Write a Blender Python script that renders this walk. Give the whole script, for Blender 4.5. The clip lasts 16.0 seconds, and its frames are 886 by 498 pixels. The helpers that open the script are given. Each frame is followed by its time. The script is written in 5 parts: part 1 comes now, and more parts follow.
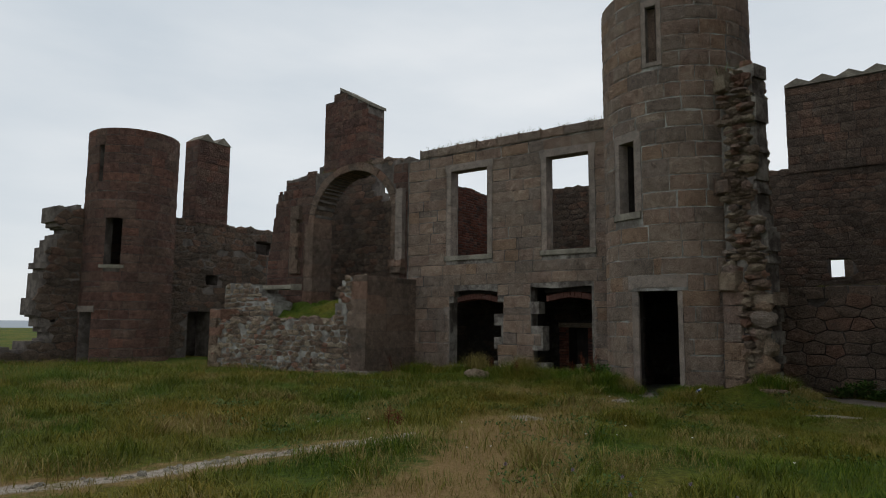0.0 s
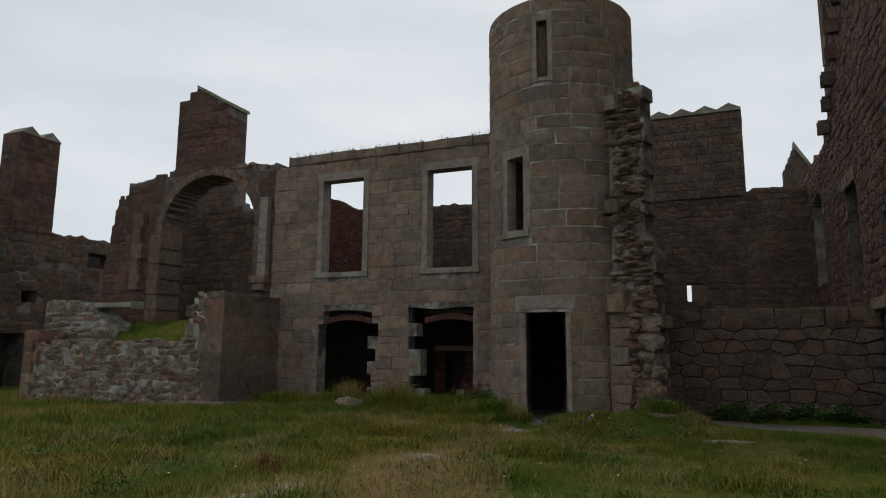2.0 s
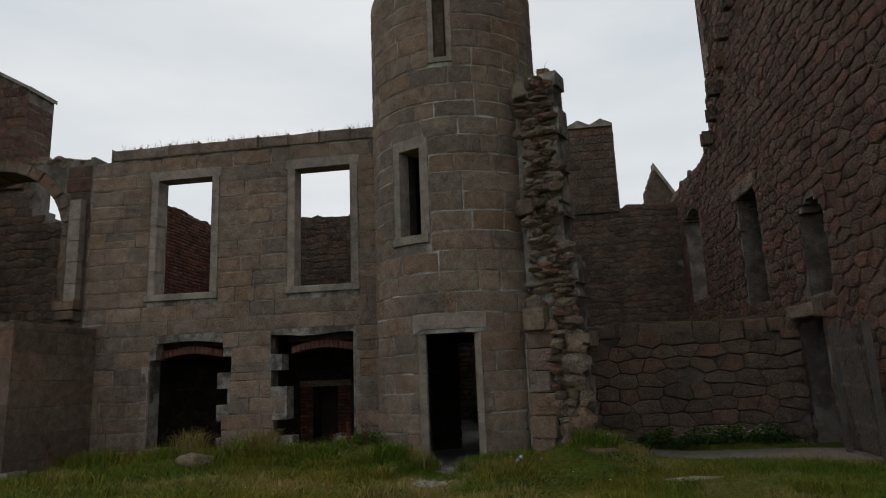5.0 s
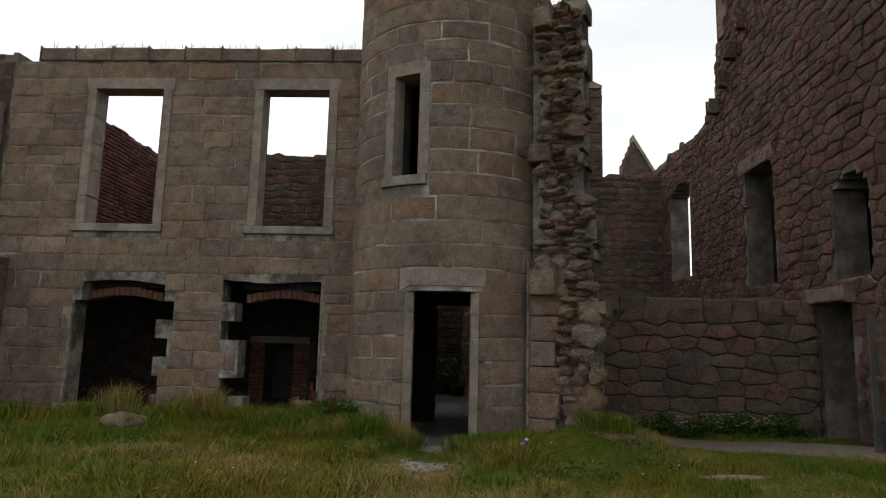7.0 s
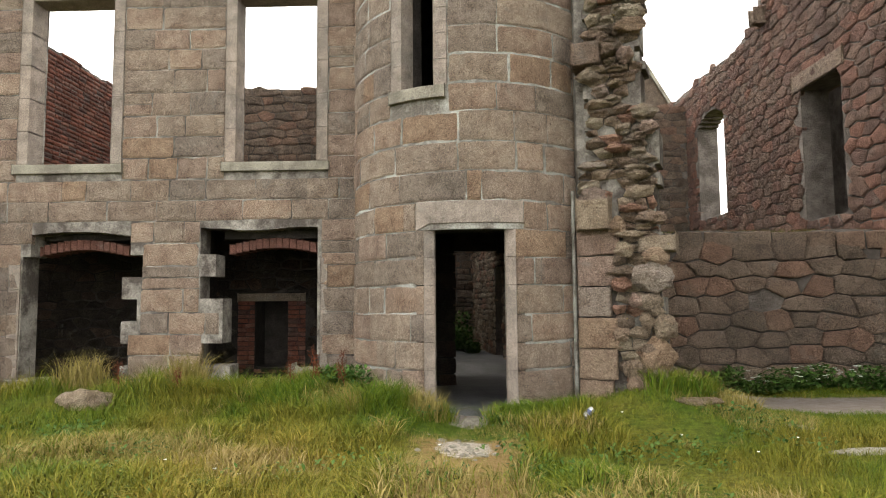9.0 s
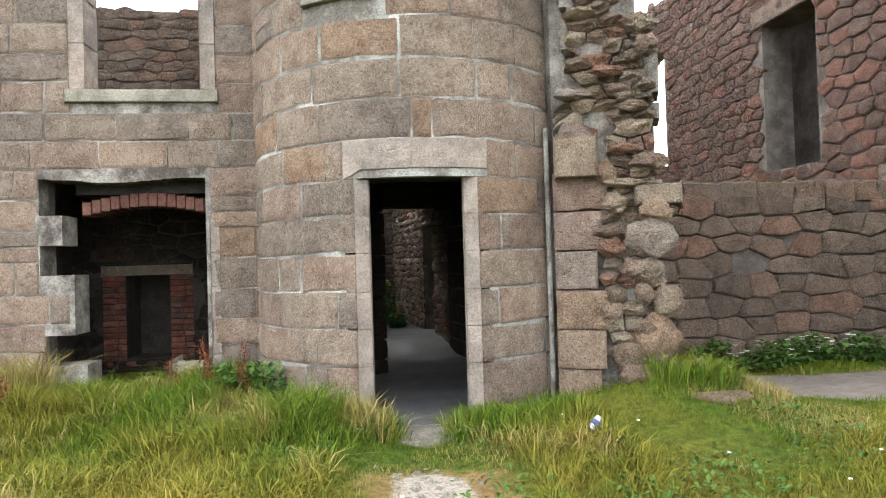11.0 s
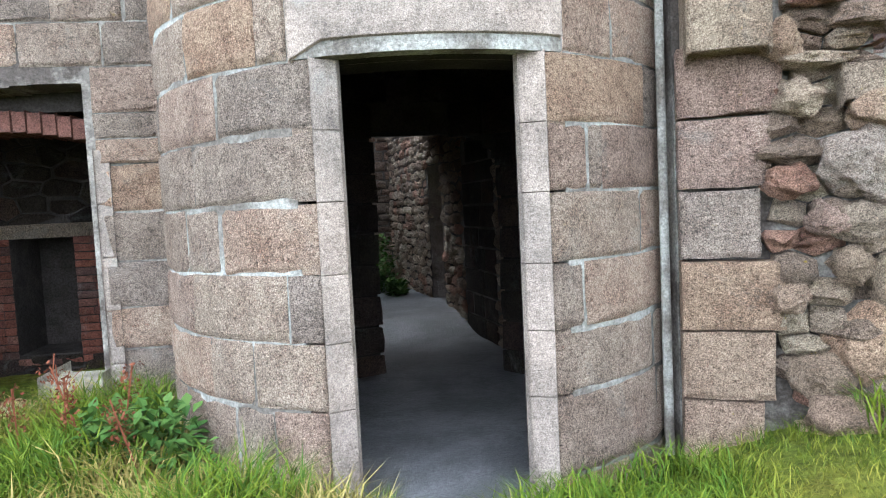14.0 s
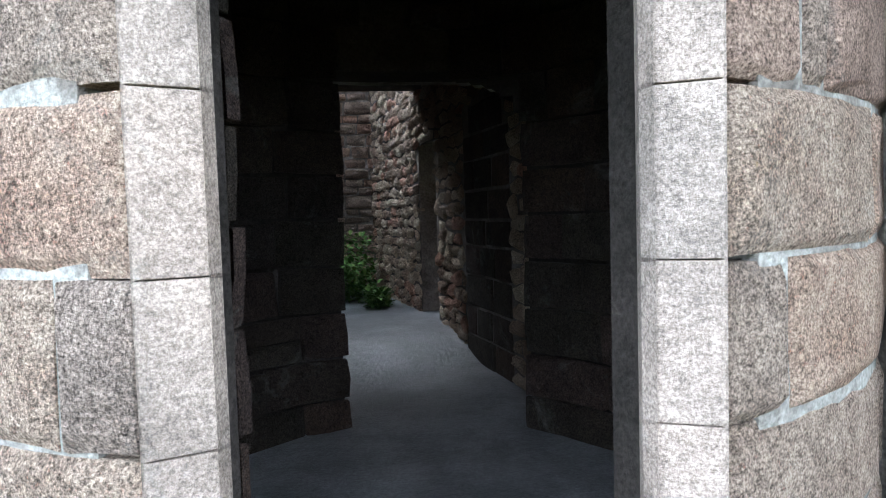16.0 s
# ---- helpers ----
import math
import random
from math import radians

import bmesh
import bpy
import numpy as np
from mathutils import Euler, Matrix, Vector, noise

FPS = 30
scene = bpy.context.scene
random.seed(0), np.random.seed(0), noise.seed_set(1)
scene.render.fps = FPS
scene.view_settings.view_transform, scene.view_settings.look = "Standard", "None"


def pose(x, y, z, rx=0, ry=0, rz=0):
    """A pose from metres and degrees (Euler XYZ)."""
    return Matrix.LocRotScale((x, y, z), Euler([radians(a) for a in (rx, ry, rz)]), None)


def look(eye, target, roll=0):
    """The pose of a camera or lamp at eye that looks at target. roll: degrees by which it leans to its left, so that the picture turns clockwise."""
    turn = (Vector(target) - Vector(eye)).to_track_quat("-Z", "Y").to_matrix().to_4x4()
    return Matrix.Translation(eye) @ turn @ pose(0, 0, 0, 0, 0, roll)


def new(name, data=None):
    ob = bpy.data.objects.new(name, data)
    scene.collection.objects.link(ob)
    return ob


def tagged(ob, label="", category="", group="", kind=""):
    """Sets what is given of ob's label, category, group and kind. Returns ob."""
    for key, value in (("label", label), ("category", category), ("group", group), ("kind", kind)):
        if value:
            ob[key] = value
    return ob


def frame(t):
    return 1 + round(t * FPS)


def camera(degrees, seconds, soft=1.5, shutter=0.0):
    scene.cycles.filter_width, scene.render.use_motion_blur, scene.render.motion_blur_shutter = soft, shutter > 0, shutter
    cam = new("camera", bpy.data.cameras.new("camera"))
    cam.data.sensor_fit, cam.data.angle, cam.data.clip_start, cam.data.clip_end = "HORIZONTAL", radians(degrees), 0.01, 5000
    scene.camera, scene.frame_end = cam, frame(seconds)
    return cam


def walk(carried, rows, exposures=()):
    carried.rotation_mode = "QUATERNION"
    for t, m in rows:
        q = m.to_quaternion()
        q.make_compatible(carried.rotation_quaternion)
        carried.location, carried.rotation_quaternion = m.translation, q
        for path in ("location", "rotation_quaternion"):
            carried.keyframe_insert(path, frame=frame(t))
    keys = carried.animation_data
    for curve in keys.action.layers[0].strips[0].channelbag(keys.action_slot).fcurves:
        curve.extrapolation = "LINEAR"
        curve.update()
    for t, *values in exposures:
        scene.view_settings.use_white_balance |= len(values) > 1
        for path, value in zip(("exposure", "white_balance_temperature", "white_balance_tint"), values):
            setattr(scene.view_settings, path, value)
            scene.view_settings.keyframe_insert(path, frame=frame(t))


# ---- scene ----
cam = camera(68.8, 16.0, soft=1.0)
PATH = [
    (0, (1.209, -0.417, 1.512), (0.055, 1.201, 1.737), 0.5),
    (0.5, (0.789, -0.781, 1.477), (-0.322, 0.869, 1.687), -0.4),
    (1, (0.637, -0.396, 1.506), (-0.333, 1.336, 1.757), -0.4),
    (1.5, (0.48, 0.179, 1.506), (-0.418, 1.941, 1.799), -0.3),
    (2, (0.162, 0.37, 1.509), (-0.601, 2.195, 1.807), 0.4),
    (2.5, (-0.118, 0.71, 1.486), (-0.833, 2.55, 1.804), -0.5),
    (3, (-0.335, 1.217, 1.485), (-1.022, 3.059, 1.856), 1.1),
    (3.5, (-0.781, 1.402, 1.485), (-1.301, 3.298, 1.852), -0.4),
    (4, (-1.034, 1.732, 1.481), (-1.45, 3.654, 1.849), -1.9),
    (4.2, (-1.076, 1.848, 1.473), (-1.44, 3.777, 1.856), -2.1),
    (6.3, (-2.222, 3.348, 1.497), (-2.409, 5.302, 1.882), -0.6),
    (6.5, (-2.294, 3.482, 1.495), (-2.458, 5.443, 1.853), 0.8),
    (7, (-2.467, 3.838, 1.449), (-2.559, 5.814, 1.741), 1.4),
    (7.5, (-2.665, 4.212, 1.45), (-2.77, 6.199, 1.654), -0.3),
    (8, (-2.87, 4.638, 1.474), (-2.979, 6.631, 1.604), -0.9),
    (8.5, (-2.886, 5.069, 1.455), (-3.005, 7.058, 1.623), -0.7),
    (9, (-2.978, 5.55, 1.389), (-3.034, 7.543, 1.547), -0.5),
    (9.5, (-3.04, 5.977, 1.382), (-2.974, 7.973, 1.503), -1.0),
    (9.7, (-3.049, 6.235, 1.401), (-2.95, 8.23, 1.492), -0.1),
    (11.8, (-3.469, 7.962, 1.486), (-3.141, 9.935, 1.495), -3.7),
    (12, (-3.438, 8.133, 1.477), (-3.1, 10.105, 1.47), -3.8),
    (12.5, (-3.352, 8.563, 1.479), (-3.045, 10.538, 1.404), -1.8),
    (13, (-3.368, 8.97, 1.489), (-3.053, 10.945, 1.435), -1.0),
    (13.5, (-3.33, 9.425, 1.428), (-2.988, 11.395, 1.388), -3.5),
    (14, (-3.218, 9.934, 1.511), (-2.969, 11.914, 1.38), -2.8),
    (14.5, (-3.257, 10.406, 1.559), (-2.971, 12.382, 1.431), -3.7),
    (15, (-3.17, 10.878, 1.427), (-2.821, 12.847, 1.396), -1.7),
    (15.5, (-3.108, 11.305, 1.349), (-2.776, 13.277, 1.335), -1.6),
    (16, (-3.039, 11.684, 1.327), (-2.757, 13.661, 1.22), -1.7),
]
EXPOSURES = [(0, -0.08, 6550, 9), (4.2, -0.08, 6650, 9), (6.5, 0.2, 6900, 11), (7.0, 0.45, 7000, 11), (7.5, 1.05, 7250, 11), (8.5, 2.05, 7350, 11), (9.5, 2.4, 7150, 10), (12.0, 3.15, 6150, 10), (13.5, 3.35, 5850, 9), (14.5, 3.35, 5700, 9), (16.0, 3.6, 5600, 8)]
walk(cam, [(t, look(eye, target, roll)) for t, eye, target, roll in PATH], EXPOSURES)

# ------------------------------------------------------------------ world and light
world = bpy.data.worlds.new("overcast_sky")
scene.world = world
world.use_nodes = True
wt = world.node_tree
wt.nodes.clear()
w_out = wt.nodes.new("ShaderNodeOutputWorld")
w_bg = wt.nodes.new("ShaderNodeBackground")
w_sky = wt.nodes.new("ShaderNodeTexSky")
w_sky.sky_type = "NISHITA"
w_sky.sun_disc = False
SUN_EL, SUN_ROT = radians(48), radians(-25)
w_sky.sun_elevation, w_sky.sun_rotation = SUN_EL, SUN_ROT
w_co = wt.nodes.new("ShaderNodeTexCoord")
w_map = wt.nodes.new("ShaderNodeMapping")
w_map.inputs["Scale"].default_value = (1.0, 1.0, 3.5)
w_noise = wt.nodes.new("ShaderNodeTexNoise")
w_noise.inputs["Scale"].default_value = 1.6
w_noise.inputs["Detail"].default_value = 6
w_ramp = wt.nodes.new("ShaderNodeValToRGB")
w_ramp.color_ramp.elements[0].position, w_ramp.color_ramp.elements[0].color = 0.34, (6.3, 6.95, 7.6, 1)
w_ramp.color_ramp.elements[1].position, w_ramp.color_ramp.elements[1].color = 0.68, (8.5, 8.8, 9.1, 1)
w_mix = wt.nodes.new("ShaderNodeMix")
w_mix.data_type = "RGBA"
w_mix.inputs[0].default_value = 0.93
wt.links.new(w_co.outputs["Generated"], w_map.inputs["Vector"])
wt.links.new(w_map.outputs["Vector"], w_noise.inputs["Vector"])
wt.links.new(w_noise.outputs["Fac"], w_ramp.inputs["Fac"])
wt.links.new(w_sky.outputs["Color"], w_mix.inputs[6])
wt.links.new(w_ramp.outputs["Color"], w_mix.inputs[7])
wt.links.new(w_mix.outputs[2], w_bg.inputs["Color"])
wt.links.new(w_bg.outputs["Background"], w_out.inputs["Surface"])
w_bg.inputs["Strength"].default_value = 0.1
sun_data = bpy.data.lights.new("sun", "SUN")
sun_data.energy, sun_data.angle, sun_data.color = 0.5, radians(30), (1.0, 0.97, 0.93)
sun = new("sun", sun_data)
sun.rotation_euler = (radians(-42), 0, radians(25))


# ------------------------------------------------------------------ materials
def mat_base(name, rough=0.9):
    m = bpy.data.materials.new(name)
    m.use_nodes = True
    nt = m.node_tree
    b = nt.nodes["Principled BSDF"]
    b.inputs["Roughness"].default_value = rough
    b.inputs["Specular IOR Level"].default_value = 0.12
    co = nt.nodes.new("ShaderNodeTexCoord")
    return m, nt, b, co.outputs["Object"]


def n_noise(nt, vec, scale, detail=4, rough=0.6, dist=0.0):
    n = nt.nodes.new("ShaderNodeTexNoise")
    n.inputs["Scale"].default_value = scale
    n.inputs["Detail"].default_value = detail
    n.inputs["Roughness"].default_value = rough
    n.inputs["Distortion"].default_value = dist
    nt.links.new(vec, n.inputs["Vector"])
    return n.outputs["Fac"]


def n_ramp(nt, fac, stops):
    r = nt.nodes.new("ShaderNodeValToRGB")
    els = r.color_ramp.elements
    while len(els) < len(stops):
        els.new(0.5)
    for e, (p, c) in zip(els, stops):
        e.position = p
        e.color = (c, c, c, 1) if isinstance(c, float) else (*c, 1)
    nt.links.new(fac, r.inputs["Fac"])
    return r.outputs["Color"]


def n_mix(nt, fac, a, b, mode="MIX"):
    m = nt.nodes.new("ShaderNodeMix")
    m.data_type, m.blend_type = "RGBA", mode
    for sock, v in ((m.inputs[0], fac), (m.inputs[6], a), (m.inputs[7], b)):
        if isinstance(v, float):
            sock.default_value = v
        elif isinstance(v, tuple):
            sock.default_value = (*v, 1)
        else:
            nt.links.new(v, sock)
    return m.outputs[2]


def n_bump(nt, b, height, strength, dist):
    n = nt.nodes.new("ShaderNodeBump")
    n.inputs["Strength"].default_value = strength
    n.inputs["Distance"].default_value = dist
    nt.links.new(height, n.inputs["Height"])
    nt.links.new(n.outputs["Normal"], b.inputs["Normal"])


def stone_mat(name, tones, single, lichen=0.25, grain=1.0, bump=0.9):
    """Granite or sandstone: tone by stone, crystal speckle, stains, lichen."""
    m, nt, b, co = mat_base(name, 0.92)
    if single:
        rnd = nt.nodes.new("ShaderNodeObjectInfo").outputs["Random"]
    else:
        rnd = nt.nodes.new("ShaderNodeNewGeometry").outputs["Random Per Island"]
    k = len(tones)
    col = n_ramp(nt, rnd, [(i / k, t) for i, t in enumerate(tones)])
    for nd in nt.nodes:
        if nd.type == "VALTORGB":
            nd.color_ramp.interpolation = "CONSTANT" if k > 6 else "LINEAR"
    fine = n_noise(nt, co, 150, 6, 0.78)
    col = n_mix(nt, 0.8 * grain, col, n_ramp(nt, fine, [(0.38, 0.06), (0.5, 0.5), (0.6, 0.95)]), "OVERLAY")
    pits = n_ramp(nt, n_noise(nt, co, 48, 6, 0.8, 0.2), [(0.35, 0.12), (0.45, 0.5), (0.6, 0.74)])
    col = n_mix(nt, 0.8 * grain, col, pits, "OVERLAY")
    mid = n_noise(nt, co, 5.5, 5, 0.65)
    col = n_mix(nt, 0.6, col, n_ramp(nt, mid, [(0.3, 0.22), (0.7, 0.74)]), "OVERLAY")
    big = n_noise(nt, co, 0.9, 4, 0.6)
    col = n_mix(nt, 0.55, col, n_ramp(nt, big, [(0.32, (0.33, 0.34, 0.33)), (0.66, (0.66, 0.62, 0.58))]), "OVERLAY")
    pale = n_ramp(nt, n_noise(nt, co, 3.1, 7, 0.75, 0.6), [(0.57, 0.0), (0.7, 0.28)])
    col = n_mix(nt, pale, col, (0.36, 0.37, 0.34))
    if lichen:
        sp = n_ramp(nt, n_noise(nt, co, 9.0, 5, 0.7), [(0.685, 0.0), (0.72, 0.8 * lichen * 2)])
        col = n_mix(nt, sp, col, (0.42, 0.30, 0.05))
    nt.links.new(col, b.inputs["Base Color"])
    h = n_mix(nt, 0.45, n_noise(nt, co, 38, 6, 0.75), n_noise(nt, co, 11, 7, 0.78))
    n_bump(nt, b, h, min(1.0, bump * 1.1), 0.3)
    return m


GRANITE = [(0.372, 0.276, 0.228), (0.328, 0.263, 0.221), (0.386, 0.293, 0.234), (0.296, 0.241, 0.206), (0.356, 0.276, 0.228), (0.432, 0.318, 0.253), (0.341, 0.25, 0.206), (0.401, 0.315, 0.257), (0.372, 0.293, 0.243), (0.311, 0.254, 0.221), (0.415, 0.305, 0.244)]
PINK = [(0.162, 0.102, 0.087), (0.185, 0.12, 0.101), (0.145, 0.106, 0.09), (0.201, 0.117, 0.094), (0.138, 0.095, 0.084), (0.169, 0.117, 0.098), (0.178, 0.131, 0.111)]
BROWN = [(0.162, 0.122, 0.099), (0.19, 0.135, 0.107), (0.142, 0.113, 0.095), (0.199, 0.131, 0.103), (0.171, 0.135, 0.112), (0.133, 0.108, 0.09), (0.18, 0.144, 0.12)]
RUBBLE = [(0.293, 0.241, 0.19), (0.343, 0.29, 0.231), (0.245, 0.193, 0.156), (0.319, 0.205, 0.161), (0.378, 0.338, 0.271), (0.221, 0.181, 0.149), (0.305, 0.265, 0.218)]
BRICK = [(0.176, 0.068, 0.048), (0.152, 0.06, 0.044), (0.2, 0.08, 0.056), (0.128, 0.056, 0.044), (0.168, 0.08, 0.064), (0.104, 0.06, 0.052), (0.192, 0.096, 0.072)]
# Indoor stone tones, lowered so that the shade inside is part of the colour
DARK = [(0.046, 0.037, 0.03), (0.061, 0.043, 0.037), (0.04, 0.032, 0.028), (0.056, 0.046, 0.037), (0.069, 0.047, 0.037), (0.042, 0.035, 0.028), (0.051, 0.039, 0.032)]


def warmer(tones, r, g, b):
    return [(t[0] * r, t[1] * g, t[2] * b) for t in tones]


GRANITE = warmer(GRANITE, 1.04, 1.02, 0.99) + [(0.41, 0.28, 0.20)]
RUBBLE = warmer(RUBBLE, 1.12, 1.02, 0.95)
PINK, BROWN = warmer(PINK, 1.1, 1.0, 0.95), warmer(BROWN, 1.06, 1.0, 0.95)
QUOIN = [(0.40, 0.29, 0.24), (0.36, 0.25, 0.20), (0.40, 0.33, 0.28), (0.38, 0.26, 0.18), (0.33, 0.25, 0.21)]
M_QUOIN = stone_mat("pink_quoins", QUOIN, True, 0.3, 1.0, 1.0)
M_GRAN = stone_mat("granite_blocks", GRANITE, True, 0.2)
M_GRAN_J = stone_mat("granite_masonry", GRANITE, False, 0.15)
M_DRESS = stone_mat("dressed_granite", [(0.25, 0.21, 0.185), (0.27, 0.225, 0.195), (0.24, 0.205, 0.18), (0.26, 0.215, 0.185)], True, 0.12, 0.6, 0.45)
M_PINK = stone_mat("pink_granite", PINK, False, 0.1)
M_BROWN = stone_mat("brown_masonry", BROWN, False, 0.1)
M_BROWN_O = stone_mat("brown_stones", [(r * 1.5, g * 1.5, b * 1.5) for r, g, b in BROWN], True, 0.15)
M_RUB = stone_mat("rubble_stones", RUBBLE, True, 0.7, 1.0, 1.0)
M_RUB_J = stone_mat("rubble_masonry", RUBBLE, False, 0.3, 1.0, 1.0)
M_BRICK = stone_mat("red_brick", BRICK, False, 0.0, 0.7, 0.6)
# indoor stones with the shade painted into their tones
M_DARKST = stone_mat("shade_dark_masonry", DARK, False, 0.0)


def mortar_mat(name, c1, c2, bump=0.8):
    m, nt, b, co = mat_base(name, 0.95)
    col = n_mix(nt, n_ramp(nt, n_noise(nt, co, 2.2, 6, 0.7), [(0.42, 0.0), (0.62, 1.0)]), c1, c2)
    col = n_mix(nt, 0.7, col, n_ramp(nt, n_noise(nt, co, 60, 4, 0.7), [(0.35, 0.25), (0.65, 0.75)]), "OVERLAY")
    nt.links.new(col, b.inputs["Base Color"])
    n_bump(nt, b, n_noise(nt, co, 22, 7, 0.7), bump, 0.05)
    return m


M_MORT = mortar_mat("lime_mortar", (0.16, 0.14, 0.12), (0.42, 0.41, 0.37))
M_MORT_F = mortar_mat("facade_mortar", (0.09, 0.075, 0.065), (0.34, 0.31, 0.27))
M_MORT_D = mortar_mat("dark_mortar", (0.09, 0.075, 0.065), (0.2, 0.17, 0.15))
# near-black body for indoor faces: interior shade put into the colour
M_COREDARK = mortar_mat("shade_dark_core", (0.03, 0.026, 0.023), (0.06, 0.05, 0.045))
M_CEMENT = mortar_mat("wet_cement_floor", (0.07, 0.07, 0.072), (0.15, 0.15, 0.155), 0.3)
M_CEMENT.node_tree.nodes["Principled BSDF"].inputs["Roughness"].default_value = 0.38
M_CEMENT.node_tree.nodes["Principled BSDF"].inputs["Specular IOR Level"].default_value = 0.5
M_SLAB = mortar_mat("pale_slab", (0.18, 0.16, 0.13), (0.30, 0.275, 0.22), 0.7)
M_IRON = mortar_mat("rusty_wire", (0.08, 0.075, 0.07), (0.12, 0.10, 0.085), 0.2)
M_EARTH = mortar_mat("trodden_earth", (0.17, 0.135, 0.105), (0.24, 0.20, 0.165), 0.5)


def blade_mat(name, greens, drys, patch=0.35):
    m, nt, b, co = mat_base(name, 0.6)
    rnd = nt.nodes.new("ShaderNodeNewGeometry").outputs["Random Per Island"]
    g = n_ramp(nt, rnd, [(0.0, greens[0]), (0.5, greens[1]), (1.0, greens[2])])
    d = n_ramp(nt, rnd, [(0.0, drys[0]), (0.5, drys[1]), (1.0, drys[2])])
    f = n_ramp(nt, n_noise(nt, co, patch, 5, 0.65), [(0.43, 0.0), (0.62, 1.0)])
    nt.links.new(n_mix(nt, f, g, d), b.inputs["Base Color"])
    return m


GREENS = [(0.03, 0.066, 0.006), (0.07, 0.115, 0.009), (0.135, 0.165, 0.014)]
DRYS = [(0.09, 0.09, 0.010), (0.18, 0.145, 0.02), (0.28, 0.20, 0.045)]
M_BLADE = blade_mat("grass_blades", GREENS, DRYS)
M_DRY = blade_mat("dry_grass", [(0.15, 0.13, 0.03), (0.22, 0.18, 0.05), (0.3, 0.23, 0.09)], [(0.19, 0.14, 0.045), (0.26, 0.19, 0.07), (0.34, 0.26, 0.12)])
M_WEED = blade_mat("weed_leaves", [(0.03, 0.075, 0.015), (0.05, 0.10, 0.02), (0.075, 0.13, 0.03)], [(0.04, 0.09, 0.018), (0.06, 0.11, 0.02), (0.09, 0.12, 0.03)])


def ground_mat():
    """Turf with a worn gravel track, a bare patch and a trodden path."""
    m, nt, b, co = mat_base("turf", 0.95)
    turf = n_mix(nt, n_ramp(nt, n_noise(nt, co, 0.35, 5, 0.65), [(0.43, 0.0), (0.62, 1.0)]), (0.055, 0.085, 0.010), (0.14, 0.12, 0.022))
    turf = n_mix(nt, 0.8, turf, n_ramp(nt, n_noise(nt, co, 14, 6, 0.7), [(0.35, 0.2), (0.65, 0.8)]), "OVERLAY")
    wear = nt.nodes.new("ShaderNodeAttribute")
    wear.attribute_name = "wear"
    sep = nt.nodes.new("ShaderNodeSeparateColor")
    nt.links.new(wear.outputs["Color"], sep.inputs["Color"])
    edge = n_noise(nt, co, 3.0, 5, 0.7)

    def masked(ch):
        a = nt.nodes.new("ShaderNodeMath")
        a.operation = "ADD"
        nt.links.new(sep.outputs[ch], a.inputs[0])
        nt.links.new(edge, a.inputs[1])
        return n_ramp(nt, a.outputs[0], [(0.82, 0.0), (1.0, 1.0)])
    straw = n_ramp(nt, n_noise(nt, co, 25, 5, 0.7), [(0.3, (0.16, 0.10, 0.04)), (0.7, (0.30, 0.20, 0.09))])
    col = n_mix(nt, masked(0), turf, straw)
    grav = n_ramp(nt, n_noise(nt, co, 30, 3, 0.8), [(0.36, (0.22, 0.17, 0.13)), (0.55, (0.42, 0.37, 0.31))])
    col = n_mix(nt, masked(1), col, grav)
    earth = n_ramp(nt, n_noise(nt, co, 9, 6, 0.7), [(0.3, (0.15, 0.12, 0.10)), (0.7, (0.23, 0.20, 0.175))])
    col = n_mix(nt, masked(2), col, earth)
    nt.links.new(col, b.inputs["Base Color"])
    n_bump(nt, b, n_noise(nt, co, 18, 6, 0.7), 0.9, 0.05)
    return m


M_TURF = ground_mat()
M_SEA, _nt, _b, _co = mat_base("sea_water", 0.35)
_nt.links.new(n_ramp(_nt, n_noise(_nt, _co, 0.01, 4), [(0.3, (0.16, 0.20, 0.24)), (0.7, (0.22, 0.26, 0.30))]), _b.inputs["Base Color"])


def plain_mat(name, c1, c2, scale, rough, metal=0.0):
    m, nt, b, co = mat_base(name, rough)
    b.inputs["Metallic"].default_value = metal
    nt.links.new(n_mix(nt, n_noise(nt, co, scale, 4), c1, c2), b.inputs["Base Color"])
    return m


M_CAN = plain_mat("crumpled_tin", (0.5, 0.5, 0.52), (0.3, 0.3, 0.34), 40, 0.35, 0.8)
M_CANRED = plain_mat("can_print", (0.05, 0.07, 0.16), (0.08, 0.1, 0.2), 30, 0.4)
M_PETAL = plain_mat("white_petals", (0.8, 0.8, 0.76), (0.7, 0.7, 0.62), 60, 0.7)
M_THISTLE = plain_mat("thistle_heads", (0.28, 0.22, 0.30), (0.20, 0.16, 0.2), 60, 0.8)
M_DOCK = plain_mat("dock_seed", (0.12, 0.035, 0.02), (0.17, 0.06, 0.03), 50, 0.8)

# ------------------------------------------------------------------ building blocks
rng = random.Random(7)


def mesh_ob(name, verts, faces, mat, parent=None, label="", category="", group="", kind="", smooth=False):
    me = bpy.data.meshes.new(name)
    me.from_pydata([tuple(v) for v in verts], [], faces)
    me.materials.append(mat)
    if smooth:
        me.polygons.foreach_set("use_smooth", [True] * len(me.polygons))
    me.update()
    ob = new(name, me)
    if parent:
        ob.parent = parent
    return tagged(ob, label, category, group, kind)


def plane_map(origin, along, out):
    """(u, v, d) -> world: u along the wall, v is height, d is how far it stands proud."""
    o, a, n = Vector(origin), Vector(along).normalized(), Vector(out).normalized()
    return lambda u, v, d: Vector((o.x + a.x * u + n.x * d, o.y + a.y * u + n.y * d, v))


def round_map(cx, cy, r):
    """u is arc length from the side that faces -y, growing towards +x."""
    return lambda u, v, d: Vector((cx + (r + d) * math.sin(u / r), cy - (r + d) * math.cos(u / r), v))


